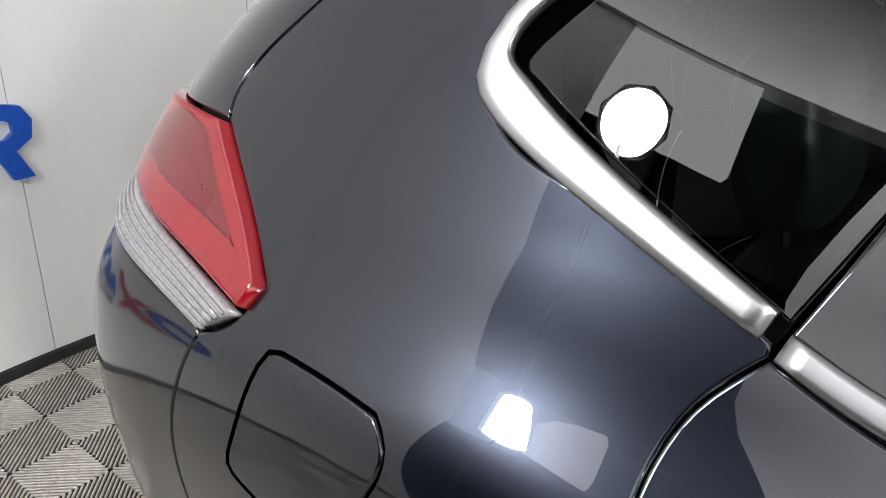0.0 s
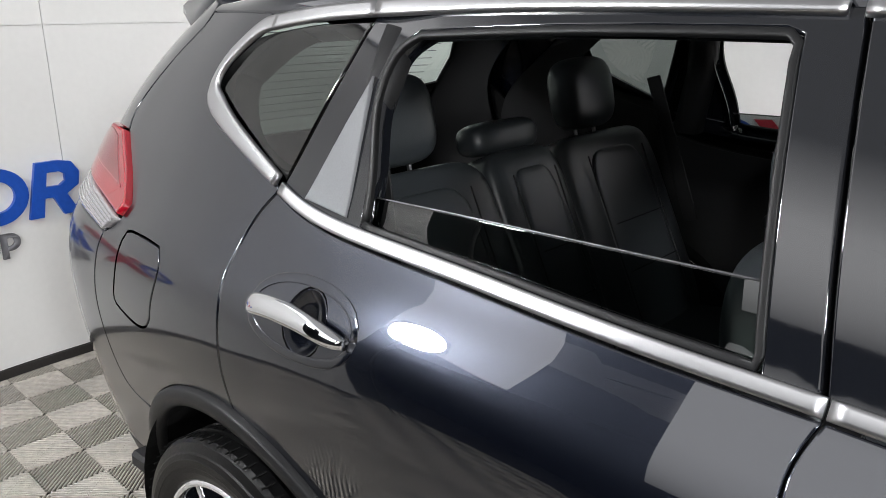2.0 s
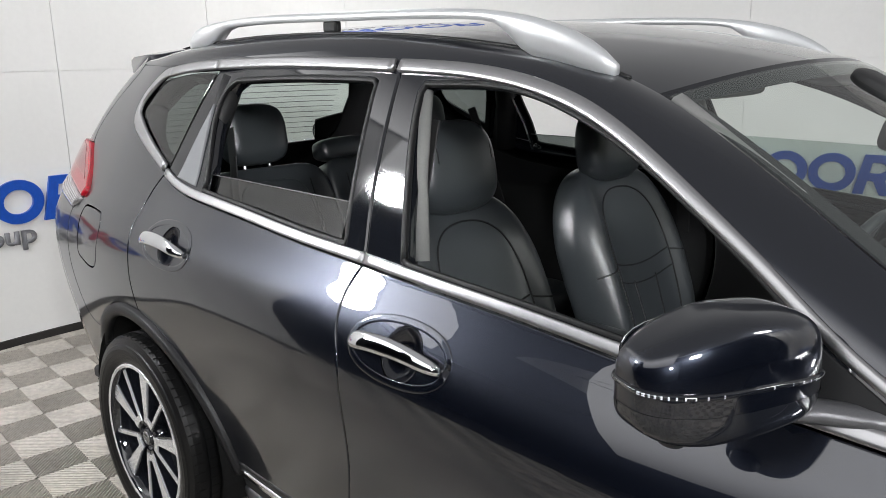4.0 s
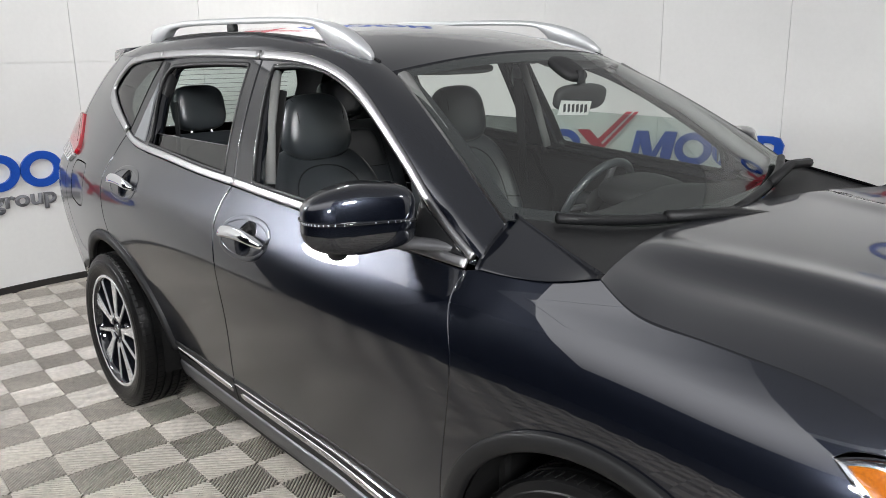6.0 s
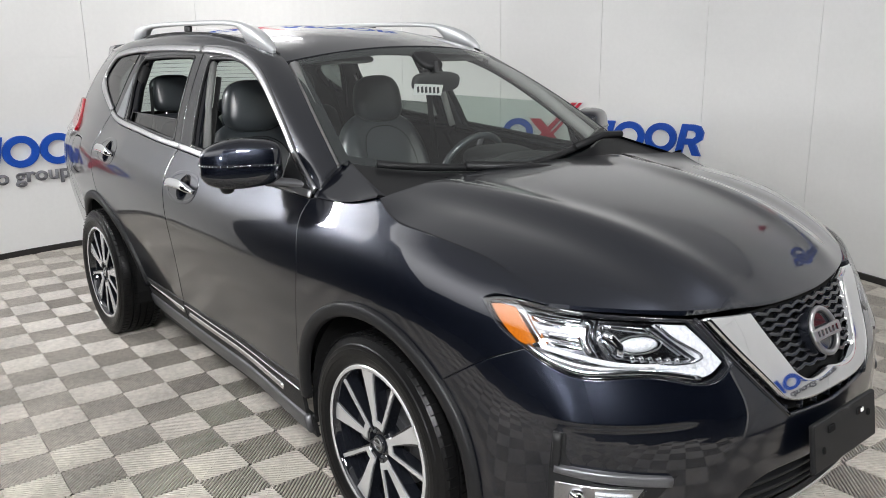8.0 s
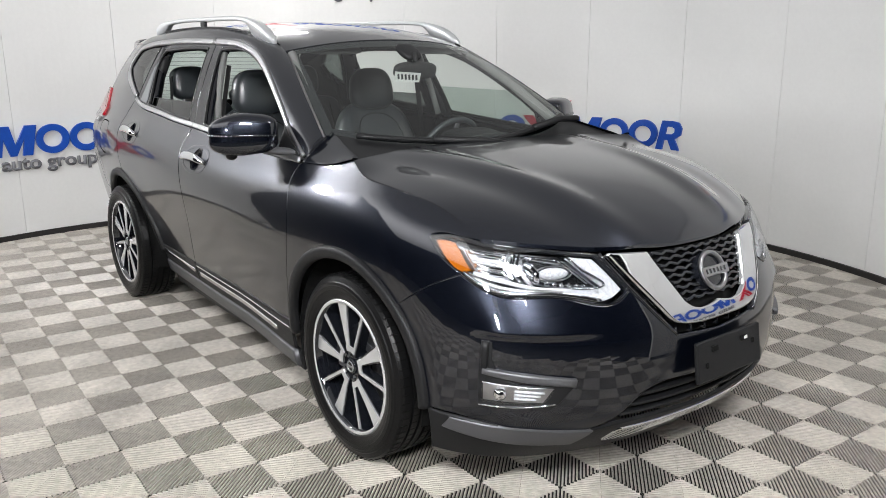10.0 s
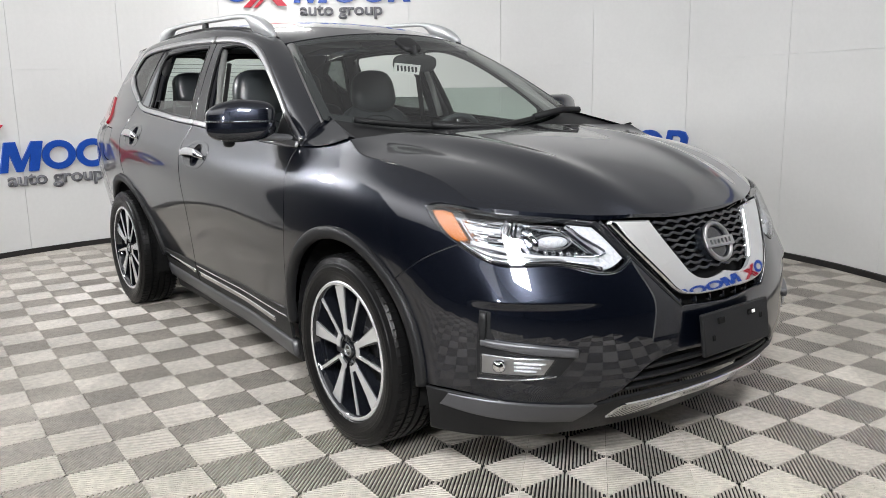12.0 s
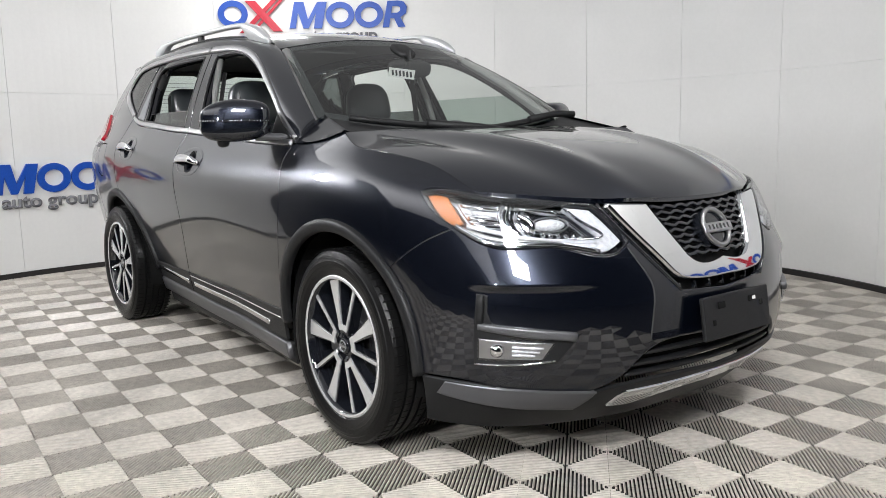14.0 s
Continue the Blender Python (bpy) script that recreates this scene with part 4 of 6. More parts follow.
        for f in np.linspace(-1, 1, 25):
            q = np.array(spot(.002 + .134 * f, .005 - .010 * f * f - .003 * f))
            p, e = surface(*q), 2e-3
            up = surface(q[0], q[1] + e) - p
            up /= np.linalg.norm(up)
            n = np.cross(surface(q[0] + e, q[1]) - p, up)
            n /= np.linalg.norm(n)
            end = abs(f)
            off = .006 + .026 * (1 - end ** 5)
            wide = (.0205 - .0045 * max(0, f)) * (1 - .45 * end ** 9)
            hoops.append([handle_bm.verts.new((p + up * wide * math.cos(t) + n * (off + .0105 * math.copysign(abs(math.sin(t)) ** .8, math.sin(t)))) * (1, side, 1)) for t in (2 * math.pi * k / 16 for k in range(16))])
        for a, b in zip(hoops, hoops[1:]):
            for k in range(16):
                handle_bm.faces.new((a[k], a[(k + 1) % 16], b[(k + 1) % 16], b[k]))
        handle_bm.faces.new(hoops[0])
        handle_bm.faces.new(hoops[-1][::-1])
        part("door_handle", handle_bm, CHROME, par, "chrome door handle", smooth=True)
    return door, rear


def roof_side(side):
    """The roof side between the window moulding and the roof, from the windscreen foot to the tail."""
    low = Spline([(-1.0, .955, 1.118), (-.75, .76, 1.205), (-.5, .56, 1.335), (-.28, .40, 1.432), (-.1, .255, 1.503), (.1, .10, 1.550), (.35, -.10, 1.580), (.7, -.40, 1.592), (1.2, -.90, 1.597), (1.6, -1.30, 1.590), (2.0, -1.69, 1.592)])
    lut_t = np.linspace(-1, 2.0, 121)
    lut = np.array([at_x(float(x), float(z)) for x, z in low(lut_t)])
    def form(q):
        t = -1 + 3 * q[:, 0]
        xzv = low(t)
        u = np.interp(t, lut_t, lut)
        a = surface(u, xzv[:, 1])
        up = surface(u, xzv[:, 1] + 0.01) - a
        up /= np.linalg.norm(up, axis=1, keepdims=True)
        b = ROOF_EDGE(t)
        ctrl = a + up * np.linalg.norm(b - a, axis=1, keepdims=True) * 0.55
        r = q[:, 1][:, None]
        return (1 - r) ** 2 * a + 2 * r * (1 - r) * ctrl + r * r * b
    grid("roof_side", form, 110, 10, PAINT, suv, side=side, thick=0.02, flip=True)


for side in SIDES:
    build_flank(side)
    roof_side(side)

# roof, windscreen and bonnet over the full width
def span(edge, centre, power=2.2):
    """A surface between an edge curve, its mirror image and a centre curve, all of s."""
    def form(q):
        s, r = q[:, 0], (2 * q[:, 1] - 1)
        e, c = edge(s), centre(s)
        k = np.abs(r)[:, None] ** power
        p = c + (e - c) * k
        p[:, 1] = -r * np.abs(e[:, 1])
        return p
    return form


roof_c = Spline([(0, .43, 0, 1.590), (.15, .20, 0, 1.640), (.35, -.2, 0, 1.690), (.6, -.75, 0, 1.706), (.85, -1.35, 0, 1.690), (1, -1.72, 0, 1.650)])
grid("roof", span(lambda s: ROOF_EDGE(-.1 + 2.1 * s), roof_c), 70, 60, PAINT, suv, thick=0.02)
glass_c = Spline([(0, .445, 0, 1.583), (.3, .68, 0, 1.45), (.6, .90, 0, 1.305), (.85, 1.06, 0, 1.185), (1, 1.135, 0, 1.118)])
grid("windscreen", span(lambda s: ROOF_EDGE(-.115 - .87 * s) + (0.004, 0.012, 0), glass_c, 2.4), 40, 40, GLASS_CLEAR, suv, "clear windscreen", flip=True)
screen_form = span(lambda s: ROOF_EDGE(-.115 - .87 * s) + (0.004, 0.012, 0), glass_c, 2.4)
for s0, s1, r0, r1 in ((0, 1, 0, .028), (0, 1, .972, 1), (0, .055, .028, .972), (.90, 1, .028, .972)):
    grid("screen_border", lambda q: screen_form(np.c_[s0 + (s1 - s0) * q[:, 0], r0 + (r1 - r0) * q[:, 1]]) - (.002, 0, .003), 30, 30, GLOSS, suv, flip=True)
hood_e_run = np.array([(at_x(x, z), z) for x, z in HOOD_CUT])
hood_e = Spline(np.c_[np.linspace(0, 1, len(HOOD_CUT)), flank(hood_e_run)])
hood_c = Spline([(0, 1.135, 0, 1.150), (.25, 1.42, 0, 1.132), (.5, 1.72, 0, 1.095), (.7, 1.95, 0, 1.045), (.86, 2.13, 0, .975), (.95, 2.215, 0, .925), (1, 2.25, 0, .898)])


def hood_form(q):
    p = span(hood_e, hood_c, 2.3)(q)
    s, y = q[:, 0], np.abs(p[:, 1])
    ridge = 0.47 - 0.20 * s
    p[:, 2] += (0.017 * np.exp(-((y - ridge) / 0.075) ** 2) - 0.010 * np.exp(-((y - ridge - .14) / 0.08) ** 2)) * np.sin(np.pi * np.clip(s, 0, 1)) ** 0.5
    return p


grid("bonnet", lambda q: hood_form(np.c_[0.004 + 0.99 * q[:, 0], 0.004 + 0.992 * q[:, 1]]), 70, 70, PAINT, suv, thick=0.02, flip=True)


def cowl_form(q):
    """The black cowl between the windscreen foot and the bonnet."""
    w = span(lambda s: ROOF_EDGE(-.115 - .87 * s) + (0.004, 0.012, 0), glass_c, 2.4)
    a = w(np.c_[np.full(len(q), 0.955), q[:, 1]]) - (0, 0, 0.006)
    b = hood_form(np.c_[np.full(len(q), 0.0), q[:, 1]]) - (0.004, 0, 0.014)
    return a + (b - a) * q[:, 0][:, None]


grid("cowl", lambda q: cowl_form(np.c_[q[:, 0], .022 + .956 * q[:, 1]]), 8, 50, PLASTIC, suv, flip=True)
for side in SIDES:
    cap_run = np.array([(at_x(x, z), z) for x, z in FENDER_TOP])
    cap_e = Spline(np.c_[np.linspace(0, 1, 4), flank(cap_run)])
    cap_up = Spline(np.c_[np.linspace(0, 1, 4), flank(cap_run + (0, .01)) - flank(cap_run)])
    def cap_form(q):
        inner = cowl_form(np.c_[q[:, 0], np.full(len(q), .976)]) + (0, 0, 0.002)
        a, up = cap_e(q[:, 0]), cap_up(q[:, 0])
        up = up / np.linalg.norm(up, axis=1, keepdims=True)
        a = a - up * 0.0008
        ctrl = a + up * np.linalg.norm(inner - a, axis=1, keepdims=True) * (0.20 * (1 - q[:, :1]) + 0.02)
        r = q[:, 1][:, None]
        return (1 - r) ** 2 * a + 2 * r * (1 - r) * ctrl + r * r * inner
    grid("fender_cap", cap_form, 24, 16, PAINT, suv, side=side, thick=0.01, flip=True)


# ---- front and rear ends over the full width ----
def full_flank(q):
    """The body surface carried across the centre line at the nose and the tail."""
    q = np.array(q, float)
    far = q[:, 0] > U_FRONT
    back = q[:, 0] < U_REAR
    u = np.where(far, 2 * U_FRONT - q[:, 0], np.where(back, 2 * U_REAR - q[:, 0], q[:, 0]))
    p = surface(u, q[:, 1])
    p[far | back, 1] *= -1
    return p


def nose(runs):
    """A closed outline from runs on the right half that start and end on the centre line."""
    half = np.concatenate([line(r)[:-1] for r in runs] + [np.array([runs[-1][-1]])])
    return np.concatenate([half, (half * (-1, 1) + (2 * U_FRONT, 0))[-2:0:-1]])


def tail_loop(runs):
    half = np.concatenate([line(r)[:-1] for r in runs] + [np.array([runs[-1][-1]])])
    return np.concatenate([half, (half * (-1, 1) + (2 * U_REAR, 0))[-2:0:-1]])


UF = U_FRONT
LAMP_LOW = [(1.958, .836), (2.071, .780), (2.18, .777), (2.289, .771), (2.397, .746), (2.45, .752), (2.505, .784)]
sheet("front_bumper", nose([[(UF, .475), (2.73, .472), (2.54, .452), (2.45, .372)], [(2.45, .372), (2.387, .335), (1.995, .364), (at_x(1.822, .365), .365)],
      [(at_x(x, z), z) for x, z in arc(*ARCH_F, ARCH_OUT, 1, 45.5)], [(at_x(1.69, .698), .698), (1.845, .793), (1.958, .836)], LAMP_LOW,
      [(2.505, .784), (2.585, .69), (2.66, .625)], [(2.66, .625), (UF, .612)]]), PAINT, suv, form=full_flank, step=0.016)
# lower cladding and bright skid strip
sheet("front_cladding", nose([[(UF, .20), (2.36, .188), (at_x(1.80, .20), .20)], [(at_x(1.80, .20), .20), (at_x(1.822, .361), .361)], [(at_x(1.822, .361), .361), (1.995, .360), (2.387, .331), (2.46, .340), (UF, .340)]]), PLASTIC, suv, form=full_flank, out=0.004)
sheet("skid_strip", nose([[(UF, .286), (2.62, .272), (2.56, .258), (2.455, .262)], [(2.455, .262), (2.476, .318)], [(2.476, .318), (2.70, .325), (UF, .328)]]), CHROME, suv, form=full_flank, out=0.012)
for side in SIDES:
    # Lighter sheet at each corner stands in for the sheen on the dark cladding.
    sheet("cladding_sheen", loop([[(1.90, .358), (2.1, .352), (2.385, .329)], [(2.385, .329), (2.37, .30), (2.345, .262)], [(2.345, .262), (2.1, .285), (1.88, .312)], [(1.88, .312), (1.90, .358)]]), SATIN, suv, side, out=0.010, depth=0.02)
# lower intake with slats
intake = sheet("lower_grille", nose([[(UF, .332), (2.6, .332), (2.46, .336)], [(2.46, .336), (2.445, .372)], [(2.445, .372), (2.54, .456), (2.73, .477), (UF, .480)]]), DARK, suv, form=full_flank, out=-0.06)
for z, u0 in ((.362, 2.47), (.398, 2.49), (.435, 2.53)):
    strip("slat", [(u0, z), (UF - .15, z + .003), (UF, z + .004), (UF + .15, z + .003), (2 * UF - u0, z)], 0.012, 0.012, PLASTIC, intake, 1, -0.022, form=full_flank)
# upper grille
grille = sheet("grille", nose([[(UF, .604), (2.66, .617)], [(2.66, .617), (2.585, .682), (2.500, .790), (2.418, .900)], [(2.418, .900), (2.606, .893), (UF, .893)]]), DARK, suv, form=full_flank, out=-0.035)
for k in range(9):
    z = .728 + .0185 * k
    u0 = 2.612 + (.886 - z) / .167 * .100
    n_pts = 45
    run = [(u, z + .0045 * math.sin(2 * math.pi * (u - UF) / .062 + math.pi * (k % 2))) for u in np.linspace(u0, 2 * UF - u0, n_pts)]
    strip("slat", run, 0.0105, 0.008, GLOSS, grille, 1, -0.008, form=full_flank)
for k in range(7):
    u = UF - .21 + .07 * k
    strip("slat", [(u, .618), (u, .646)], 0.006, 0.01, GLOSS, grille, 1, -0.02, form=full_flank)
sheet("chrome_frame", nose([[(UF, .648), (2.70, .652), (2.652, .664), (2.625, .682)], [(2.625, .682), (2.545, .778), (2.452, .894)], [(2.452, .894), (2.606, .886)], [(2.606, .886), (2.705, .726)], [(2.705, .726), (2.722, .712), (UF, .706)]]), CHROME, grille, form=full_flank, out=0.012, depth=0.04, step=0.02, edge=0.006, label="chrome frame in a V shape")
for m in (0, 1):
    def across(p):
        return [(2 * UF - u, z) for u, z in p] if m else p
    strip("ribbed_edge", across([(2.425, .894), (2.512, .780), (2.592, .685), (2.655, .625)]), 0.012, 0.014, GLOSS, grille, 1, -0.008, form=full_flank)
    for k in range(14):
        f = k / 13
        u, z = 2.445 + .175 * f, .880 - .225 * f
        strip("tooth", across([(u - .022, z + .002), (u + .008, z + .006)]), 0.006, 0.008, GLOSS, grille, 1, -0.012, form=full_flank)
# round badge drawn as a plain ring and bar
bc = full_flank(np.array([[UF, .800]]))[0]
turn = Euler((0, radians(64), 0)).to_matrix()
ring = [Vector(bc) + Vector((0.022, 0, 0)) + turn @ Vector((0.062 * math.cos(t), 0.062 * math.sin(t), 0)) for t in (2 * math.pi * k / 48 for k in range(48))]
badge = part("badge", tube(ring, 0.0085, 10, True), SATIN_CHROME, grille, "plain round chrome badge", smooth=True)
part("badge_bar", box((0.034, 0.150, 0.012), Vector(bc) + Vector((0.028, 0, 0)), 0.004, 2, turn), SATIN_CHROME, badge)
bm = bmesh.new()
disc = [bm.verts.new(Vector(bc) + Vector((0.016, 0, 0)) + turn @ Vector((0.066 * math.cos(t), 0.066 * math.sin(t), 0))) for t in (2 * math.pi * k / 48 for k in range(48))]
bm.faces.new(disc)
got = bmesh.ops.extrude_face_region(bm, geom=list(bm.faces))
bmesh.ops.translate(bm, verts=[g for g in got["geom"] if isinstance(g, bmesh.types.BMVert)], vec=turn @ Vector((0, 0, -0.03)))
part("badge_plate", bm, GLOSS, badge)
for k in range(6):
    part("badge_mark", box((0.016, 0.0075, 0.003), Vector(bc) + Vector((0.0335, -0.050 + 0.020 * k, 0.003)), 0.0, 1, turn), GLOSS, badge)
# number plate holder
plate = part("plate_holder", box((0.016, 0.366, 0.138), (2.396, 0.0, .528), 0.006, 3, Euler((0, radians(-8), 0)).to_matrix()), PLASTIC, suv, "empty dark plastic number plate holder")
# Dark blocks on the holder's face take the place of shaded holes.
for y, z, sy, sz in ((-0.09, .565, .034, .020), (0.075, .565, .030, .018), (-0.135, .515, .012, .018), (0.13, .545, .012, .018)):
    part("dark_slot_block", box((0.010, sy, sz), (2.4055 - (z - .522) * .14, y, z), 0.002, 1, Euler((0, radians(-8), 0)).to_matrix()), DARK, plate)
part("clip", box((0.006, 0.020, 0.012), (2.4085 - .043 * .14, 0.085, .566), 0.002, 2, Euler((0, radians(-8), 0)).to_matrix()), PAPER, plate, "small white clip")


def headlamp(side):
    outline = [[(1.845, .940), (1.90, .949), (2.035, .937), (2.238, .916), (2.415, .895)], [(2.415, .895), (2.46, .842), (2.503, .786)], LAMP_LOW[::-1], [(1.958, .836), (1.89, .881), (1.845, .940)]]
    lamp = sheet("headlamp", loop(outline), REFLECTOR, suv, side, out=-0.055, depth=0.002, step=0.03, gap=0.0, label="clear headlamp with an amber corner and a bright light guide")
    sheet("housing_rim", loop(outline), GLOSS, lamp, side, out=0.0005, depth=0.03, step=0.03, holes=[shrink(loop(outline), 0.005)], gap=0.001)
    strip("lower_bezel", [(1.968, .842), (2.075, .792), (2.18, .789), (2.289, .783), (2.395, .760)], 0.013, 0.008, REFLECTOR, lamp, side, -0.006)
    sheet("amber_corner", loop([[(1.866, .934), (1.905, .938), (1.945, .932)], [(1.945, .932), (1.968, .890), (1.990, .850)], [(1.990, .850), (1.970, .842), (1.900, .884), (1.866, .934)]]), AMBER, lamp, side, out=-0.012, depth=0.02, step=0.02, label="amber side lens")
    sheet("light_guide", loop([[(2.318, .897), (2.404, .886)], [(2.404, .886), (2.45, .838), (2.486, .788)], [(2.486, .788), (2.43, .762), (2.395, .760), (2.29, .786)], [(2.29, .786), (2.30, .800), (2.38, .795), (2.425, .806)], [(2.425, .806), (2.37, .85), (2.318, .897)]]), FROST, lamp, side, out=-0.014, depth=0.03, step=0.02, label="frosted white light guide")
    sheet("reflector", loop([[(1.965, .930), (2.10, .921), (2.15, .915)], [(2.15, .915), (2.145, .87), (2.16, .835)], [(2.16, .835), (2.07, .830), (2.005, .850)], [(2.005, .850), (1.98, .89), (1.965, .930)]]), REFLECTOR, lamp, side, out=-0.030, depth=0.02, step=0.015, edge=0.008)
    sheet("reflector", loop([[(2.175, .913), (2.26, .903), (2.31, .893)], [(2.31, .893), (2.36, .85), (2.41, .806)], [(2.41, .806), (2.33, .800), (2.20, .815)], [(2.20, .815), (2.175, .86), (2.175, .913)]]), REFLECTOR, lamp, side, out=-0.046, depth=0.01, step=0.015, edge=0.012)
    for k in range(4):
        f = k / 3
        strip("facet", [(1.985 + .03 * f, .912 - .021 * k), (2.06 + .02 * f, .905 - .020 * k), (2.135, .899 - .019 * k)], 0.013, 0.008, FROST if k == 1 else CHROME, lamp, side, -0.030)
    strip("bezel", [(2.00, .842), (2.10, .824), (2.19, .806), (2.29, .797), (2.40, .790)], 0.014, 0.012, FROST, lamp, side, -0.022)
    strip("bezel", [(1.985, .832), (2.09, .803), (2.19, .794), (2.28, .789)], 0.016, 0.012, SATIN_CHROME, lamp, side, -0.014)
    strip("bezel", [(2.14, .914), (2.118, .87), (2.14, .815)], 0.030, 0.018, REFLECTOR, lamp, side, -0.030)
    strip("bezel", [(2.165, .912), (2.150, .87), (2.172, .815)], 0.007, 0.012, GLOSS, lamp, side, -0.028)
    strip("bezel", [(2.20, .828), (2.30, .812), (2.395, .808)], 0.005, 0.006, GLOSS, lamp, side, -0.030)
    strip("facet", [(2.18, .898), (2.24, .890), (2.30, .880)], 0.012, 0.010, REFLECTOR, lamp, side, -0.026)
    strip("facet", [(2.175, .880), (2.20, .868), (2.215, .845), (2.205, .826)], 0.020, 0.014, CHROME, lamp, side, -0.030)
    for k in range(6):
        strip("facet", [(2.235 + .024 * k, .826 - .003 * k), (2.240 + .024 * k, .812 - .002 * k)], 0.012, 0.008, REFLECTOR if k % 2 else CHROME, lamp, side, -0.026)
    strip("guide_edge", [(2.318, .894), (2.37, .848), (2.425, .806), (2.38, .797), (2.30, .803)], 0.005, 0.006, CHROME, lamp, side, -0.010)
    # The wider white body paints the bright lamp reflection seen in the lens.
    for u, z, r, flat, m in ((2.272, .852, .050, .40, FROST), (2.055, .876, .036, .45, FROST)):
        c = surface(u, z)
        n = np.cross(surface(u + .01, z) - c, surface(u, z + .01) - c)
        n = Vector(n / np.linalg.norm(n))
        p = Vector(c) - n * 0.042
        q = n.to_track_quat("Z", "Y").to_matrix()
        bm = blob((2 * r, 2 * r * flat, r * 0.9), p, 2.0, q, 24, 12)
        cup = [p + q @ Vector((1.2 * r * math.cos(t), 1.2 * r * flat * math.sin(t), 0.006)) for t in (2 * math.pi * k / 32 for k in range(32))]
        ring = tube(cup, 0.0022, 8, True)
        for b, mm, name in ((bm, m, "white_lens_body"), (ring, SATIN_CHROME, "projector_ring")):
            if side < 0:
                bmesh.ops.scale(b, vec=(1, -1, 1), verts=b.verts)
            part(name, b, mm, lamp, smooth=True)
    sheet("lens_cover", loop(outline), LENS, lamp, side, out=0.004, depth=0.01, step=0.03, gap=0.001)
    # fog lamp in its frame
    frame = sheet("fog_lamp_frame", loop([[(1.992, .645), (2.03, .640)], [(2.03, .640), (2.027, .585)], [(2.027, .585), (2.04, .556), (2.305, .524)], [(2.305, .524), (2.236, .436)], [(2.236, .436), (2.11, .424), (1.985, .420)], [(1.985, .420), (1.982, .53), (1.992, .645)]]), PLASTIC, suv, side, out=0.003, depth=0.006, step=0.03, label="dark frame with a clear fog lamp")
    strip("bright_bar", [(2.000, .545), (2.10, .535), (2.285, .514)], [0.020, 0.028, 0.026], 0.012, SATIN, frame, side, 0.006)
    strip("upright_bar", [(2.008, .640), (2.004, .59), (2.002, .548)], 0.022, 0.010, PLASTIC, frame, side, 0.004)
    strip("bright_bar", [(1.990, .428), (2.12, .432), (2.225, .444)], 0.005, 0.006, CHROME, frame, side, 0.004)
    sheet("fog_lamp", loop([[(2.000, .508), (2.222, .498)], [(2.222, .498), (2.188, .446)], [(2.188, .446), (2.000, .444)], [(2.000, .444), (2.000, .508)]]), SATIN_CHROME, frame, side, out=0.005, depth=0.004, step=0.02, label="clear fog lamp")
    for k in range(3):
        strip("led_bar", [(2.10, .486 - .012 * k), (2.19 - .012 * k, .482 - .011 * k)], 0.006, 0.006, FROST, frame, side, 0.007)
    c = surface(2.055, .475)
    part("fog_bulb", blob((0.04, 0.04, 0.04), (c[0] + .008, side * (c[1] - .008), c[2])), CHROME, frame, smooth=True)
    sheet("fog_lens", loop([[(1.998, .511), (2.226, .500)], [(2.226, .500), (2.19, .443)], [(2.19, .443), (1.998, .441)], [(1.998, .441), (1.998, .511)]]), LENS, frame, side, out=0.016, depth=0.01, step=0.03)


for side in SIDES:
    headlamp(side)

# tailgate with its glass and spoiler
gate_win = tail_loop([[(U_REAR, 1.19), (-2.60, 1.19), (-2.40, 1.20)], [(-2.40, 1.20), (-2.33, 1.28), (-2.30, 1.44)], [(-2.30, 1.44), (-2.36, 1.545), (U_REAR, 1.575)]])
gate = sheet("tailgate", tail_loop([[(U_REAR, 1.10), (-2.42, 1.14)], [(-2.42, 1.14), (-2.47, 1.22), (-2.47, 1.257), (-2.36, 1.293)], [(-2.36, 1.293), (-2.2, 1.309), (-2.070, 1.308)], [(-2.070, 1.308), (-2.094, 1.345), (-2.078, 1.436), (-2.052, 1.505), (-2.030, 1.56)], [(-2.030, 1.56), (-2.06, 1.59), (-2.10, 1.61)], [(-2.10, 1.61), (-2.4, 1.635), (U_REAR, 1.640)]]), PAINT, suv, form=full_flank, holes=[gate_win], step=0.04)
lining_loop = tail_loop([[(U_REAR, .70), (-2.3, .70), (-1.99, .75)], [(-1.99, .75), (-1.97, 1.10), (-2.03, 1.32)], [(-2.03, 1.32), (-2.05, 1.42), (-2.03, 1.52)], [(-2.03, 1.52), (-2.15, 1.585), (U_REAR, 1.615)]])
sheet("tailgate_lining", lining_loop, TRIM, gate, form=full_flank, holes=[shrink(gate_win, 0.01)], out=-0.055, depth=-0.03, step=0.05)
sheet("rear_window", gate_win, GLASS_SIDE, gate, form=full_flank, out=-0.004, depth=0.004, label="clear rear window with heating lines")
for k in range(12):
    z = 1.24 + .027 * k
    strip("heating_line", [(-2.38, z), (U_REAR - .0, z + .004), (2 * U_REAR + 2.38, z)], 0.0018, 0.001, SATIN, gate, 1, -0.012, form=full_flank)


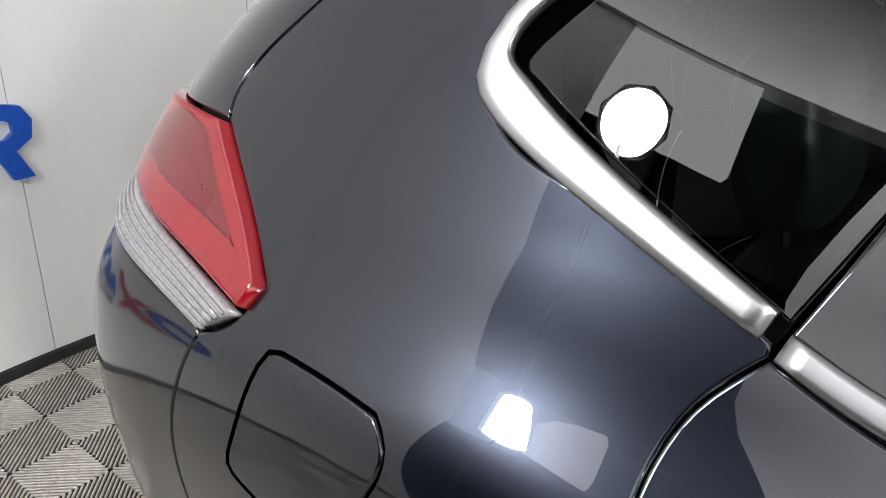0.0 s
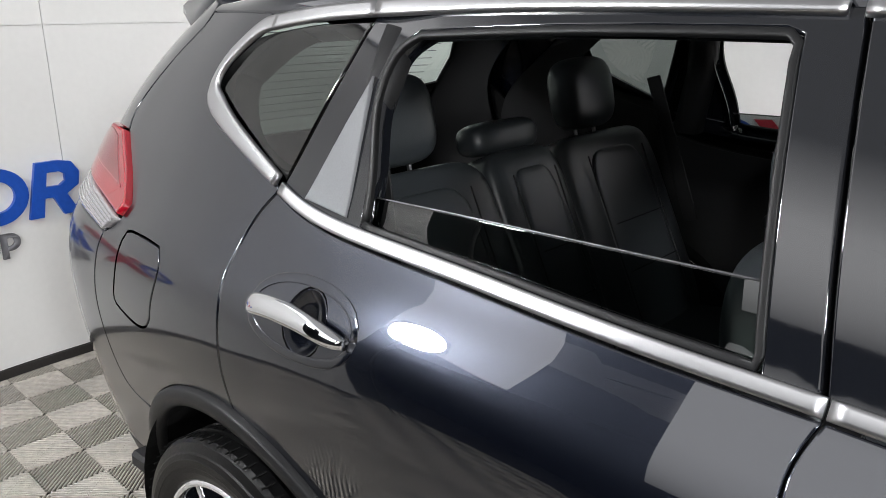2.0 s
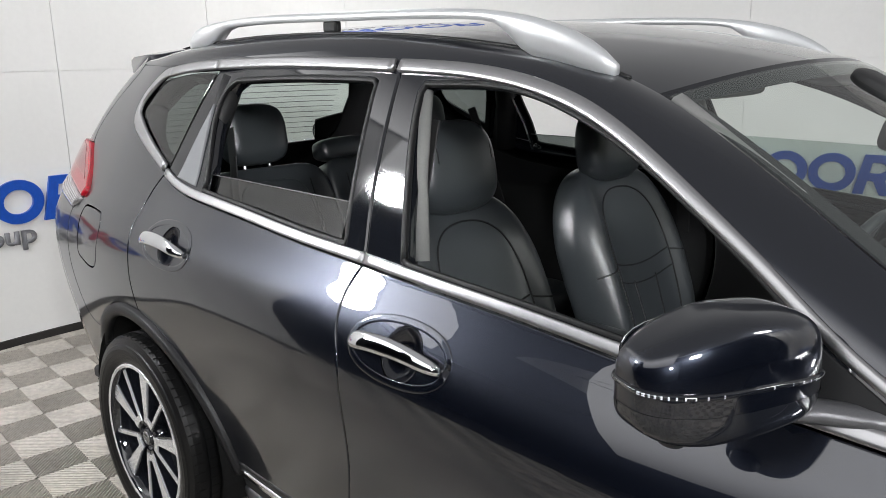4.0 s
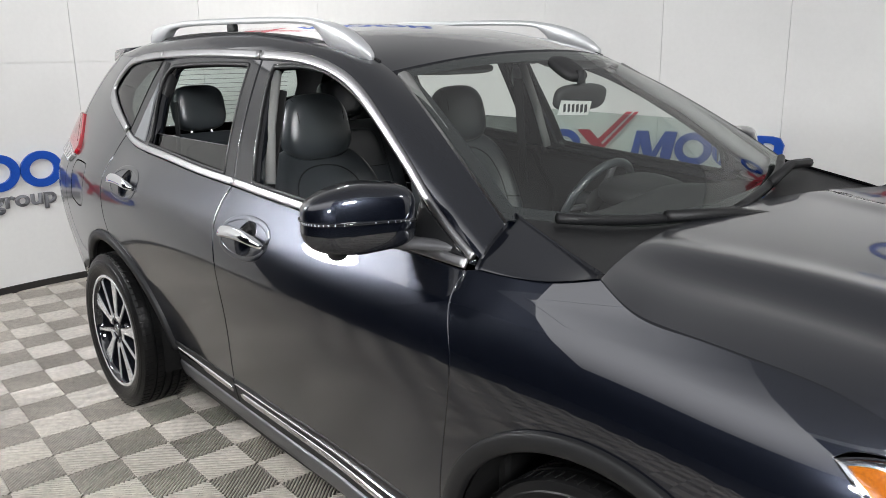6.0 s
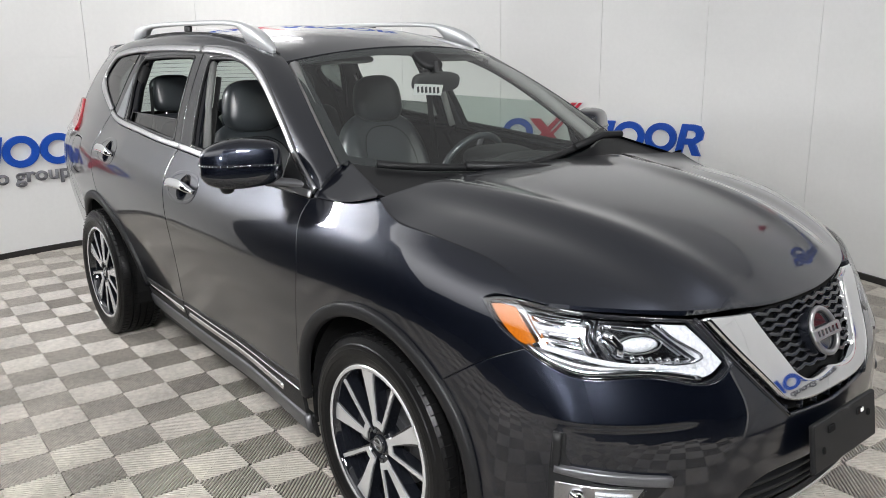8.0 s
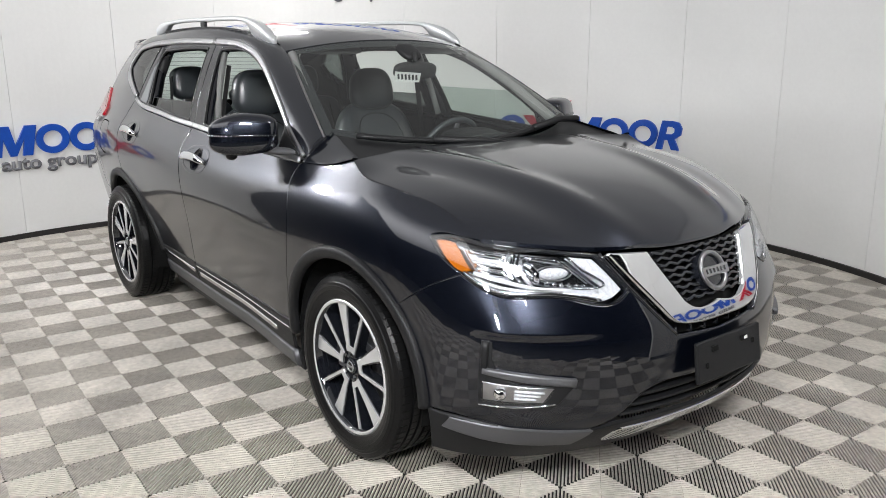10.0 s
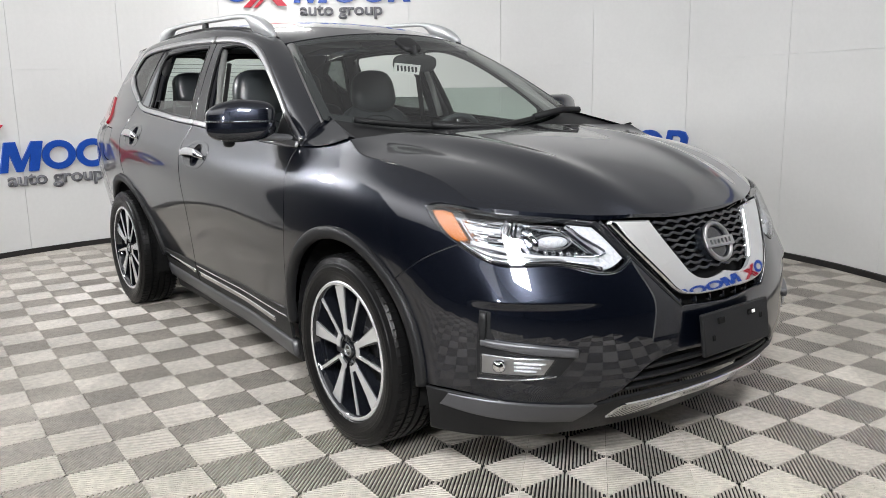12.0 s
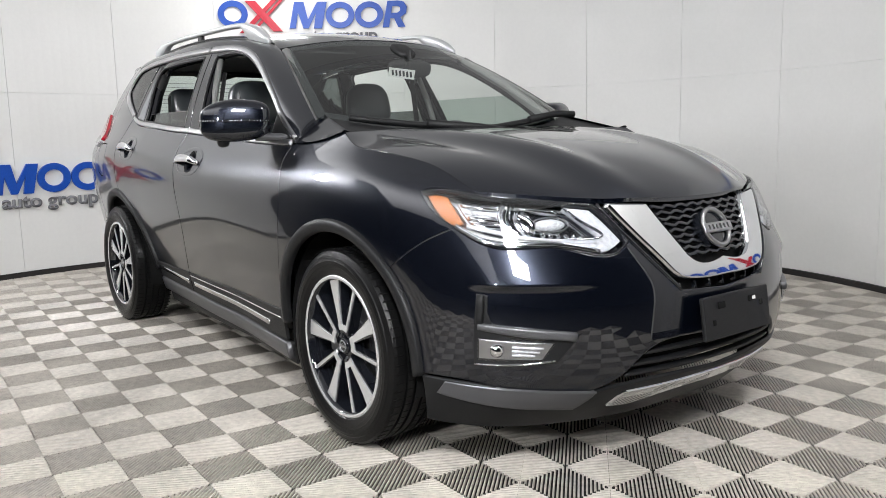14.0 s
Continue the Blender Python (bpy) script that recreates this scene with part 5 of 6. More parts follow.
def build_spoiler():
    """A wing that carries the roof back over the tailgate, with cheeks drawn down at its ends."""
    bm = bmesh.new()
    rings = []
    for a in np.linspace(-1, 1, 61):
        e = abs(a)
        drop = .040 * e ** 2.4
        pull = .035 * e ** 6
        sect = [(-1.60, 1.664 - drop, 0), (-1.70, 1.664 - drop, 0), (-1.82 + pull * .5, 1.662 - drop, 0), (-1.925 + pull, 1.656 - drop, 0), (-1.940 + pull, 1.645 - drop, .1), (-1.930 + pull, 1.628 - drop, .25), (-1.845 + pull, 1.575 - .020 * e ** 4, .9), (-1.68, 1.560 - .010 * e ** 4, 1)]
        rings.append([bm.verts.new((x, -a * (.545 + .050 * low * e ** 4), z)) for x, z, low in sect])
    for p, q in zip(rings, rings[1:]):
        for k in range(len(p)):
            m = (k + 1) % len(p)
            bm.faces.new((p[k], q[k], q[m], p[m]))
    bm.faces.new(rings[0])
    bm.faces.new(rings[-1][::-1])
    return part("spoiler", bm, PAINT, suv, smooth=True)


build_spoiler()

# roof rails
for side in SIDES:
    pts = line([(.245, -.560 * side, 1.585), (.14, -.556 * side, 1.640), (.0, -.552 * side, 1.678), (-.25, -.548 * side, 1.700), (-.70, -.545 * side, 1.710), (-1.10, -.545 * side, 1.712), (-1.25, -.545 * side, 1.704), (-1.36, -.543 * side, 1.686), (-1.44, -.541 * side, 1.655)], 0.04)
    bm = bmesh.new()
    sect = [(-.017, -1), (-.019, .002), (-.015, .011), (-.004, .014), (.010, .011), (.016, .003), (.016, -1)]
    rings = []
    for i, p in enumerate(pts):
        f = i / (len(pts) - 1)
        k = min(1, f / .05 + .35, (1 - f) / .05 + .35)
        foot = max(float(smooth(.20, .12, f)), float(smooth(.84, .92, f)))
        roof_z = float(np.interp(-p[0], -ROOF_EDGE.y[::-1, 0][::-1], ROOF_EDGE.y[:, 2])) - .006
        low_z = (1 - foot) * (p[2] - .009) + foot * min(p[2] - .009, roof_z)
        wide = 1 + .45 * foot
        rings.append([bm.verts.new((p[0], p[1] + a * k * wide, low_z if b == -1 else p[2] + b * k)) for a, b in sect])
    for a, b in zip(rings, rings[1:]):
        for i in range(len(sect)):
            j = (i + 1) % len(sect)
            bm.faces.new((a[i], a[j], b[j], b[i]))
    bm.faces.new(rings[0])
    bm.faces.new(rings[-1][::-1])
    rail = part("roof_rail", bm, ALU, suv, "satin silver roof rail", smooth=True)
    part("rail_foot", box((0.060, 0.022, 0.034), (-.66, -.546 * side, 1.686), 0.008, 2), PLASTIC, rail, "black middle foot")
    part("ditch_moulding", tube([tuple(ROOF_EDGE(t) * (1, side, 1) + (0, 0, .001)) for t in np.linspace(.0, 1.9, 30)], 0.005, 6), PLASTIC, suv, smooth=True)


# ---- wheels ----
def turned(profile, n, axis_out):
    """A ring turned from (radius, out) points about the wheel's axle; out points away from the car."""
    v, f, k = [], [], len(profile)
    for i in range(n):
        t = 2 * math.pi * i / n
        for r, o in profile:
            v.append((r * math.cos(t), -o * axis_out, r * math.sin(t)))
    for i in range(n):
        for j in range(k - 1):
            f.append((i * k + j, i * k + j + 1, ((i + 1) % n) * k + j + 1, ((i + 1) % n) * k + j))
    bm = bmesh.new()
    bv = [bm.verts.new(p) for p in v]
    for q in f:
        bm.faces.new([bv[i] for i in q])
    return bm


def prism(poly, z0, z1, axis_out, bm=None):
    """A flat blade in the wheel's plane from out z0 to z1."""
    bm = bm or bmesh.new()
    a = [bm.verts.new((x, -z0 * axis_out, y)) for x, y in poly]
    b = [bm.verts.new((x, -z1 * axis_out, y)) for x, y in poly]
    bm.faces.new(a)
    bm.faces.new(b[::-1])
    for i in range(len(poly)):
        j = (i + 1) % len(poly)
        bm.faces.new((a[i], b[i], b[j], a[j]))
    return bm


def wheel(x, side, spin):
    w = new("wheel")
    w.parent = suv
    w.location = (x, -(0.775 if x > 0 else 0.795) * side, 0.362)
    R = 0.362
    tread = [(R - .030, -.108), (R - .012, -.100), (R - .004, -.088)]
    for g in (-.055, -.018, .018, .055):
        tread += [(R - .001, g - .0065), (R - .009, g - .0045), (R - .009, g + .0045), (R - .001, g + .0065)]
    prof = [(.245, -.100), (.285, -.112)] + tread + [(R - .004, .088), (R - .012, .100), (R - .030, .108), (R - .034, .1115), (.318, .1145), (.316, .1155), (.300, .1155), (.298, .1145), (.285, .112), (.268, .106), (.262, .100), (.255, .098)]
    tyre = part("tyre", turned(prof, 96, side), RUBBER, w, smooth=False)
    # cross grooves at the shoulders of the tread
    bm = bmesh.new()
    for i in range(72):
        t = 2 * math.pi * i / 72
        for o, lean in ((.084, .012), (-.084, -.012), (.036, .02), (-.036, -.02)):
            c = Vector(((R - .0019) * math.cos(t + lean), -o * side, (R - .0019) * math.sin(t + lean)))
            box((0.0022, 0.034 if abs(o) > .05 else .022, 0.0042), c, 0, 1, Euler((0, -t, 0)).to_matrix(), bm)
    tagged(part("tread_groove", bm, DARK, tyre), kind="stuff")
    rim = part("rim", turned([(.262, .096), (.264, .102), (.258, .105), (.250, .101), (.244, .090), (.236, .060), (.228, -.02), (.222, -.09)], 80, side), GLOSS, w, smooth=True)
    part("rim_lip", turned([(.2635, .1025), (.2605, .1056), (.2535, .1062), (.2490, .1030)], 80, side), MACHINED, rim, smooth=True)
    part("barrel", turned([(.236, -.09), (.05, -.06), (.05, -.05)], 48, side), DARK, rim, smooth=True)
    part("brake_disc", turned([(.155, .0), (.155, .012), (.08, .012), (.08, .02), (.03, .02)], 48, side), SATIN, rim, "grey brake disc")
    part("brake_caliper", box((0.07, 0.06, 0.15), (-.13, -.02 * side, .02), 0.012, 2), SATIN, rim)
    for k in range(5):
        for wide in (True, False):
            a = radians(spin + 72 * k - (0 if wide else 33))
            if wide:
                poly = [(.048, -.014), (.09, -.016), (.15, -.021), (.20, -.028), (.250, -.038), (.2545, 0), (.249, .041), (.20, .033), (.15, .025), (.09, .015), (.048, .012)]
                face = [(.078, -.012), (.10, -.013), (.15, -.015), (.20, -.019), (.249, -.028), (.2530, 0), (.248, .034), (.20, .026), (.15, .018), (.10, .011), (.078, .008)]
            else:
                poly = [(.048, -.011), (.15, -.010), (.251, -.012), (.253, .012), (.15, .010), (.048, .011)]
                face = [(.078, -.0055), (.15, -.0055), (.2495, -.0070), (.2505, .0070), (.15, .0055), (.078, .0055)]
            c, s = math.cos(a), math.sin(a)
            flip = side
            def rot(p):
                return [(flip * (c * px - s * py), s * px + c * py) for px, py in p]
            sp = part("spoke", prism(rot(poly), .045, .086, side), GLOSS, rim)
            part("spoke_face", prism(rot(face), .086, .0905, side), MACHINED, sp)
        web = [(.060 * math.cos(t), .060 * math.sin(t)) for t in np.linspace(radians(-37), radians(10), 9)] + [(.082 * math.cos(t), .082 * math.sin(t)) for t in np.linspace(radians(9), radians(-37), 9)]
        a = radians(spin + 72 * k)
        c, s = math.cos(a), math.sin(a)
        sp = part("spoke_web", prism(rot(web), .050, .086, side), GLOSS, rim)
        part("web_face", prism(rot(web), .086, .0903, side), MACHINED, sp)
    part("hub", turned([(.060, .03), (.060, .066), (.050, .074), (.032, .078)], 40, side), GLOSS, rim, smooth=True)
    part("hub_cap", turned([(.030, .070), (.030, .086), (.026, .0885), (.001, .090)], 40, side), GLOSS, rim, smooth=True)
    part("hub_ring", turned([(.022, .0885), (.0215, .0912), (.0180, .0915), (.0175, .0892)], 40, side), SATIN_CHROME, rim, smooth=True)
    part("hub_bar", prism([(-.024, -.004), (.024, -.004), (.024, .004), (-.024, .004)], .088, .0918, side), SATIN_CHROME, rim)
    for k in range(5):
        t = radians(spin + 36 + 72 * k)
        part("wheel_nut", turned_nut(.047 * math.cos(t) * side, .047 * math.sin(t), side), SATIN, rim)
    return w


def turned_nut(x, z, side):
    poly = [(x + .009 * math.cos(t), z + .009 * math.sin(t)) for t in (math.pi * k / 3 for k in range(6))]
    return prism(poly, .06, .080, side)


for x in (1.353, -1.353):
    for side in SIDES:
        wheel(x, side, 28 if x > 0 else 10)
        # dark liner over the wheel
        bm = bmesh.new()
        n = 24
        r = ARCH_IN + .012
        outer, inner = [], []
        for i in range(n + 1):
            t = radians(-12 + 204 * i / n)
            rr = r + (0.045 * max(0, -math.cos(t)) if x < 0 else 0)
            px, pz = x + rr * math.cos(t), .36 + r * math.sin(t)
            outer.append(bm.verts.new((px, -.845 * side, pz)))
            inner.append(bm.verts.new((px, -.50 * side, pz)))
        hub = bm.verts.new((x, -.50 * side, .36))
        for i in range(n):
            bm.faces.new((outer[i], outer[i + 1], inner[i + 1], inner[i]))
            bm.faces.new((inner[i], inner[i + 1], hub))
        part("wheel_liner", bm, DARK, suv)
part("underbody", box((3.9, 1.30, 0.16), (-.05, 0, .29), 0.05, 2), DARK, suv)
for x in (1.353, -1.353):
    part("axle", tube([(x, -.72, .35), (x, .72, .35)], 0.04, 10), DARK, suv)
part("cabin_floor", box((2.9, 1.60, 0.05), (-.55, 0, .395), 0.01, 1), TRIM, suv)
part("bulkhead", box((0.04, 1.50, 0.70), (0.98, 0, .72), 0.01, 1), DARK, suv)
part("engine_cover", box((0.9, 1.10, 0.30), (1.55, 0, .72), 0.05, 2), DARK, suv)
part("bumper_beam", box((0.05, 1.0, 0.5), (2.10, 0, .56), 0.02, 1), DARK, suv)


# ---- outer mirrors ----
def outer_mirror(side):
    def shell(x, y, z):
        """Full at the arm, drawn in towards the tip, domed above and flat below."""
        tip = max(0, -y)
        k = 1 - 0.30 * tip ** 2 - .10 * max(0, z)
        up = z * (1 - 0.34 * tip ** 1.6 - .10 * max(0, y)) if z > 0 else z * (1 - 0.22 * tip ** 2 - .16 * max(0, y))
        return (x * k * (1 if x > 0 else 0.45), y, up - 0.05 * tip)
    c = Vector((.645, -.926, 1.196))
    turn = Euler((0, 0, radians(-24))).to_matrix()
    half, bulk = Vector((.090, .142, .088)), 4.4
    def made(bm):
        if side < 0:
            bmesh.ops.scale(bm, vec=(1, -1, 1), verts=bm.verts)
        return bm
    m = part("door_mirror", made(blob(2 * half, c, bulk, turn, 48, 32, shape=shell)), PAINT, suv, "gloss black door mirror with a clear signal strip", smooth=True)
    def on_shell(a, z, grow=1.0):
        """A place on the front of the housing at angle a and height z."""
        p = 2 / bulk
        def pw(v):
            return math.copysign(abs(v) ** p, v)
        zz = math.copysign(abs(z) ** (1 / p), z)
        ca = pw(math.sqrt(max(0, 1 - zz * zz)))
        q = shell(ca * pw(math.cos(a)), ca * pw(math.sin(a)), z)
        return c + turn @ Vector((q[0] * half.x * grow, q[1] * half.y * grow, q[2] * half.z * grow))
    band = [on_shell(radians(t), .02 - .0011 * (t + 30), 1.005) for t in np.linspace(-120, 58, 40)]
    part("signal_strip", made(tube(band, 0.0040, 8)), LENS, m, "clear signal strip", smooth=True)
    part("signal_seat", made(tube([on_shell(radians(t), .02 - .0011 * (t + 30), 1.0) for t in np.linspace(-122, 60, 40)], 0.0046, 8)), GLOSS, m, smooth=True)
    for k in range(16):
        p = on_shell(radians(-70 + 6.5 * k), .02 - .0011 * (-40 + 6.5 * k), 1.010)
        part("led", made(box((0.006, 0.006, 0.005), p, 0.001, 1)), FROST, m)
    bm = blob(2 * half * 1.006, c, bulk, turn, 48, 32, shape=shell)
    bmesh.ops.delete(bm, geom=[v for v in bm.verts if v.co.z > c.z - .012], context="VERTS")
    part("lower_shell", made(bm), GLOSS, m, smooth=True)
    part("mirror_arm", made(tube([(.700, -.86, 1.128), (.755, -.815, 1.124), (.81, -.785, 1.122), (.87, -.765, 1.120)], [.026, .024, .024, .030], 12, flat=0.7)), SATIN, m, smooth=True)
    part("camera_bump", made(blob((0.05, 0.05, 0.05), c + Vector((-.02, -.05, -.085)), 2.4)), PLASTIC, m, smooth=True)
    bm = blob((0.006, 0.215, 0.115), c + Vector((-.050, .018, .002)), 3.0, turn, 32, 12)
    part("mirror_glass", made(bm), CHROME, m, smooth=True)


for side in SIDES:
    outer_mirror(side)

# wipers
for y0, y1 in ((-.60, .03), (.02, .62)):
    run = []
    for k in range(9):
        f = k / 8
        y = y0 + (y1 - y0) * f
        q = span(lambda s: ROOF_EDGE(-.115 - .87 * s) + (0.004, 0.012, 0), glass_c, 2.4)(np.array([[.988 - .022 * math.sin(math.pi * f) - (.05 * f if y0 > 0 else .0), .5 - y / 1.42]]))[0]
        run.append((q[0] + .012, y, q[2] + .018))
    blade = part("wiper", tube(run, 0.0135, 8), PLASTIC, suv, "black windscreen wiper", smooth=True)
    part("wiper_arm", tube([(run[4][0] + .01, run[4][1], run[4][2] + .008), (run[7][0] + .035, run[7][1], run[7][2] + .004), (run[8][0] + .085, run[8][1] + .03, run[8][2] - .012)], 0.016, 8), PLASTIC, blade, smooth=True)


# ---- cabin ----
def lean(deg):
    return Euler((0, radians(deg), 0)).to_matrix()


def cushion(x, y, z):
    return (x, y * (1 + 0.04 * z), z)


def front_seat(y, name_label):
    """A front seat with side bolsters, a centre panel with seams and a headrest."""
    s = new("front_seat")
    s.parent = suv
    s.location = (0, y, 0)
    def at(p):
        return Vector(p)
    back = lean(-21)
    c = at((-.315, 0, .90))
    half, power = Vector((0.085, 0.275, 0.36)), 3.4
    def bulge(x, y_, z):
        """Raised side bolsters, a hollow centre and shoulders that draw in towards the headrest."""
        ay = abs(y_)
        b = math.exp(-((ay - .80) / .20) ** 2) * (1 - .5 * max(0, z)) - 0.22 * math.exp(-(ay / .45) ** 2)
        return (x * (1 + (.62 * b if x > 0 else 0)), y_ * (1 - .30 * max(0, z - .25) ** 1.5 - .06 * max(0, -z)), z)
    def on_back(y_, z, lift=0.001):
        m = max(1e-3, 1 - abs(z) ** power) ** (1 / power)
        x = m * max(1e-3, 1 - min(.999, abs(y_ / m)) ** power) ** (1 / power)
        p = Vector(bulge(x, y_, z))
        return c + back @ Vector((p.x * half.x + lift, p.y * half.y, p.z * half.z))
    part("backrest", blob(2 * half, c, power, back, 72, 48, shape=bulge), LEATHER, s, smooth=True)
    def seam(points):
        part("seam", tube([on_back(*p) for p in points], 0.0030, 6), STITCH, s)
    for k in (-1, 1):
        seam([(k * y_, z) for y_, z in line([(.50, -.93), (.56, -.5), (.58, 0), (.56, .35), (.48, .58), (.28, .70), (.0, .735)], 0.05)])
        seam([(k * y_, z) for y_, z in line([(.57, .04), (.72, .0), (.93, -.02)], 0.05)])
        seam([(k * y_, z) for y_, z in line([(.24, -.14), (.22, -.5), (.20, -.9)], 0.06)])
    for z in (-.12, .05):
        seam([(t * .56, z - .06 * (1 - t * t)) for t in np.linspace(-1, 1, 15)])
    part("seat_cushion", blob((0.56, 0.50, 0.17), (-.06, 0, .60), 3.4, lean(-6), 36, 16, shape=cushion), LEATHER, s, smooth=True)
    for k in (-1, 1):
        part("bolster", blob((0.50, 0.12, 0.13), (-.06, .205 * k, .655), 2.8, lean(-6), 24, 14), LEATHER, s, smooth=True)
    part("headrest", blob((0.13, 0.29, 0.25), (-.385, 0, 1.315), 3.0, lean(-8), 32, 20, shape=lambda x, y_, z: (x, y_ * (1 - .10 * z), z)), LEATHER, s, smooth=True)
    part("seam", tube([(-.385 + .064 * math.cos(t) - .01, .10, 1.318 + .105 * math.sin(t)) for t in np.linspace(-1.2, 1.4, 12)], 0.002, 6), STITCH, s)
    part("seam", tube([(-.385 + .064 * math.cos(t) - .01, -.10, 1.318 + .105 * math.sin(t)) for t in np.linspace(-1.2, 1.4, 12)], 0.002, 6), STITCH, s)
    for k in (-1, 1):
        part("headrest_post", tube([(-.372, .055 * k, 1.13), (-.385, .055 * k, 1.25)], 0.007, 8), SATIN_CHROME, s)
    part("seat_base", box((0.46, 0.44, 0.16), (-.06, 0, .48), 0.03, 2), TRIM, s)
    tagged(s, name_label)
    return s


front_seat(-.375, "black leather front seat with a tall headrest")
front_seat(.375, "black leather front seat with a tall headrest")

bench = new("rear_bench")
bench.parent = suv
tagged(bench, "black leather rear bench with three headrests")
bl = lean(-24)
for y, w in ((-.405, .52), (0, .31), (.405, .52)):
    c = Vector((-1.185, y, .92))
    part("backrest", blob((0.15, w, 0.66), c, 6.5, bl, 48, 24), LEATHER, bench, smooth=True)
    part("back_panel", blob((0.035, w * .56, 0.56), c + bl @ Vector((.068, 0, -.01)), 5.0, bl, 36, 20), LEATHER, bench, smooth=True)
    for k in (-1, 1):
        part("seam", tube([c + bl @ Vector((.085, k * w * .29, .27 * t)) for t in np.linspace(-.95, .95, 10)], 0.0022, 6), STITCH, bench)
    for z in (.05, -.09):
        part("seam", tube([c + bl @ Vector((.0975, w * .26 * t, z)) for t in np.linspace(-1, 1, 6)], 0.002, 6), STITCH, bench)
    part("seat_cushion", blob((0.52, w, 0.15), (-.90, y, .64), 3.6, lean(-5), 32, 14), LEATHER, bench, smooth=True)
for y, z, w, h in ((-.40, 1.345, .25, .21), (.40, 1.345, .25, .21), (0, 1.262, .27, .09)):
    part("headrest", blob((0.115, w, h), (-1.335, y, z), 3.4, lean(-12), 32, 18), LEATHER, bench, smooth=True)
    for k in (-1, 1):
        part("headrest_post", tube([(-1.31, y + .05 * k, z - .16), (-1.33, y + .05 * k, z - .05)], 0.006, 8), SATIN_CHROME, bench)

# headliner, pillar covers, door linings
liner_e = lambda s: ROOF_EDGE(-.05 + 2.0 * s) + (0, 0.02, -0.035)
liner_c = Spline([(0, .38, 0, 1.56), (.35, -.2, 0, 1.645), (.6, -.75, 0, 1.655), (.85, -1.35, 0, 1.63), (1, -1.68, 0, 1.59)])
grid("headliner", span(liner_e, liner_c), 30, 24, LINER, suv, thick=0.01, flip=True)
for side in SIDES:
    lining = loop(xz([belt(-.225, .90, -.02), [(p[0] - .015, p[1]) for p in FRONT_CUT[1:]], [(.86, .43), (-.32, .43)], [(p[0] + .015, p[1]) for p in MID_CUT[:0:-1]]]))
    sheet("door_lining", lining, TRIM, suv, side, out=-0.075, depth=-0.06, step=0.05)
    lining = loop(xz([belt(-1.22, -.255, -.02), [(p[0] - .015, p[1]) for p in MID_CUT[1:]], [(-.35, .43), (-.87, .43)], arc(*ARCH_R, ARCH_OUT + .01, 8, 80), [(p[0] + .02, p[1]) for p in REAR_CUT[:0:-1]]]))
    sheet("door_lining", lining, TRIM, suv, side, out=-0.075, depth=-0.06, step=0.05)
    part("armrest", blob((0.42, 0.09, 0.07), (.15, -.775 * side, .93), 3.2), LEATHER, suv, smooth=True)
    part("armrest", blob((0.40, 0.09, 0.07), (-.70, -.775 * side, .95), 3.2), LEATHER, suv, smooth=True)
    inner = loop(xz([[(-1.25, 1.25), (-1.12, 1.57)], [(-1.12, 1.57), (-1.40, 1.55), (-1.60, 1.50)], [(-1.60, 1.50), (-1.84, 1.30), (-1.90, 1.05)], [(-1.90, 1.05), (-1.88, .70)], [(-1.88, .70), (-1.72, .72), (-1.40, .87)], [(-1.40, .87), (-1.30, .95), (-1.25, 1.25)]]))
    hole = loop(xz([[(-1.24, 1.30), (-1.125, 1.555)], [(-1.125, 1.555), (-1.37, 1.54), (-1.49, 1.46)], [(-1.49, 1.46), (-1.48, 1.42), (-1.24, 1.30)]]))
    sheet("cargo_lining", inner, TRIM, suv, side, holes=[hole], out=-0.07, depth=-0.06, step=0.05)
    # upright pillar covers and belts
    part("pillar_trim", tube([(-.150, -.715 * side, 1.16), (-.187, -.680 * side, 1.34), (-.225, -.620 * side, 1.53)], [.020, .019, .019], 10, flat=0.9), PALE, suv, "pale grey pillar cover", smooth=True)
    part("pillar_trim", tube([(.93, -.675 * side, 1.16), (.62, -.605 * side, 1.37), (.36, -.535 * side, 1.515)], [.028, .026, .024], 8), PALE, suv, "grey pillar cover", smooth=True)
    part("pillar_trim", tube([(-1.14, -.715 * side, 1.22), (-1.09, -.675 * side, 1.40), (-1.06, -.615 * side, 1.55)], [.052, .046, .042], 8, flat=0.8), TRIM, suv, smooth=True)
    part("seat_belt", box((0.05, 0.005, 0.50), (-.245, -.640 * side, 1.22), 0.002, 1, Euler((radians(-10 * side), radians(4), 0)).to_matrix()), BELT, suv)
    part("belt_anchor", blob((0.05, 0.03, 0.09), (-.262, -.628 * side, 1.47), 3.0), SATIN_CHROME, suv, smooth=True)
    part("seat_belt", box((0.045, 0.005, 0.46), (-1.13, -.600 * side, 1.17), 0.002, 1, Euler((radians(-8 * side), radians(-16), 0)).to_matrix()), BELT, suv)
    part("sun_visor", blob((0.16, 0.38, 0.022), (.30, -.32 * side, 1.548), 3.6, lean(18)), PALE, suv, smooth=True)
    part("grab_handle", tube([(-.02, -.545 * side, 1.560), (-.06, -.520 * side, 1.540), (-.20, -.520 * side, 1.545), (-.24, -.545 * side, 1.568)], 0.010, 8), LINER, suv, smooth=True)

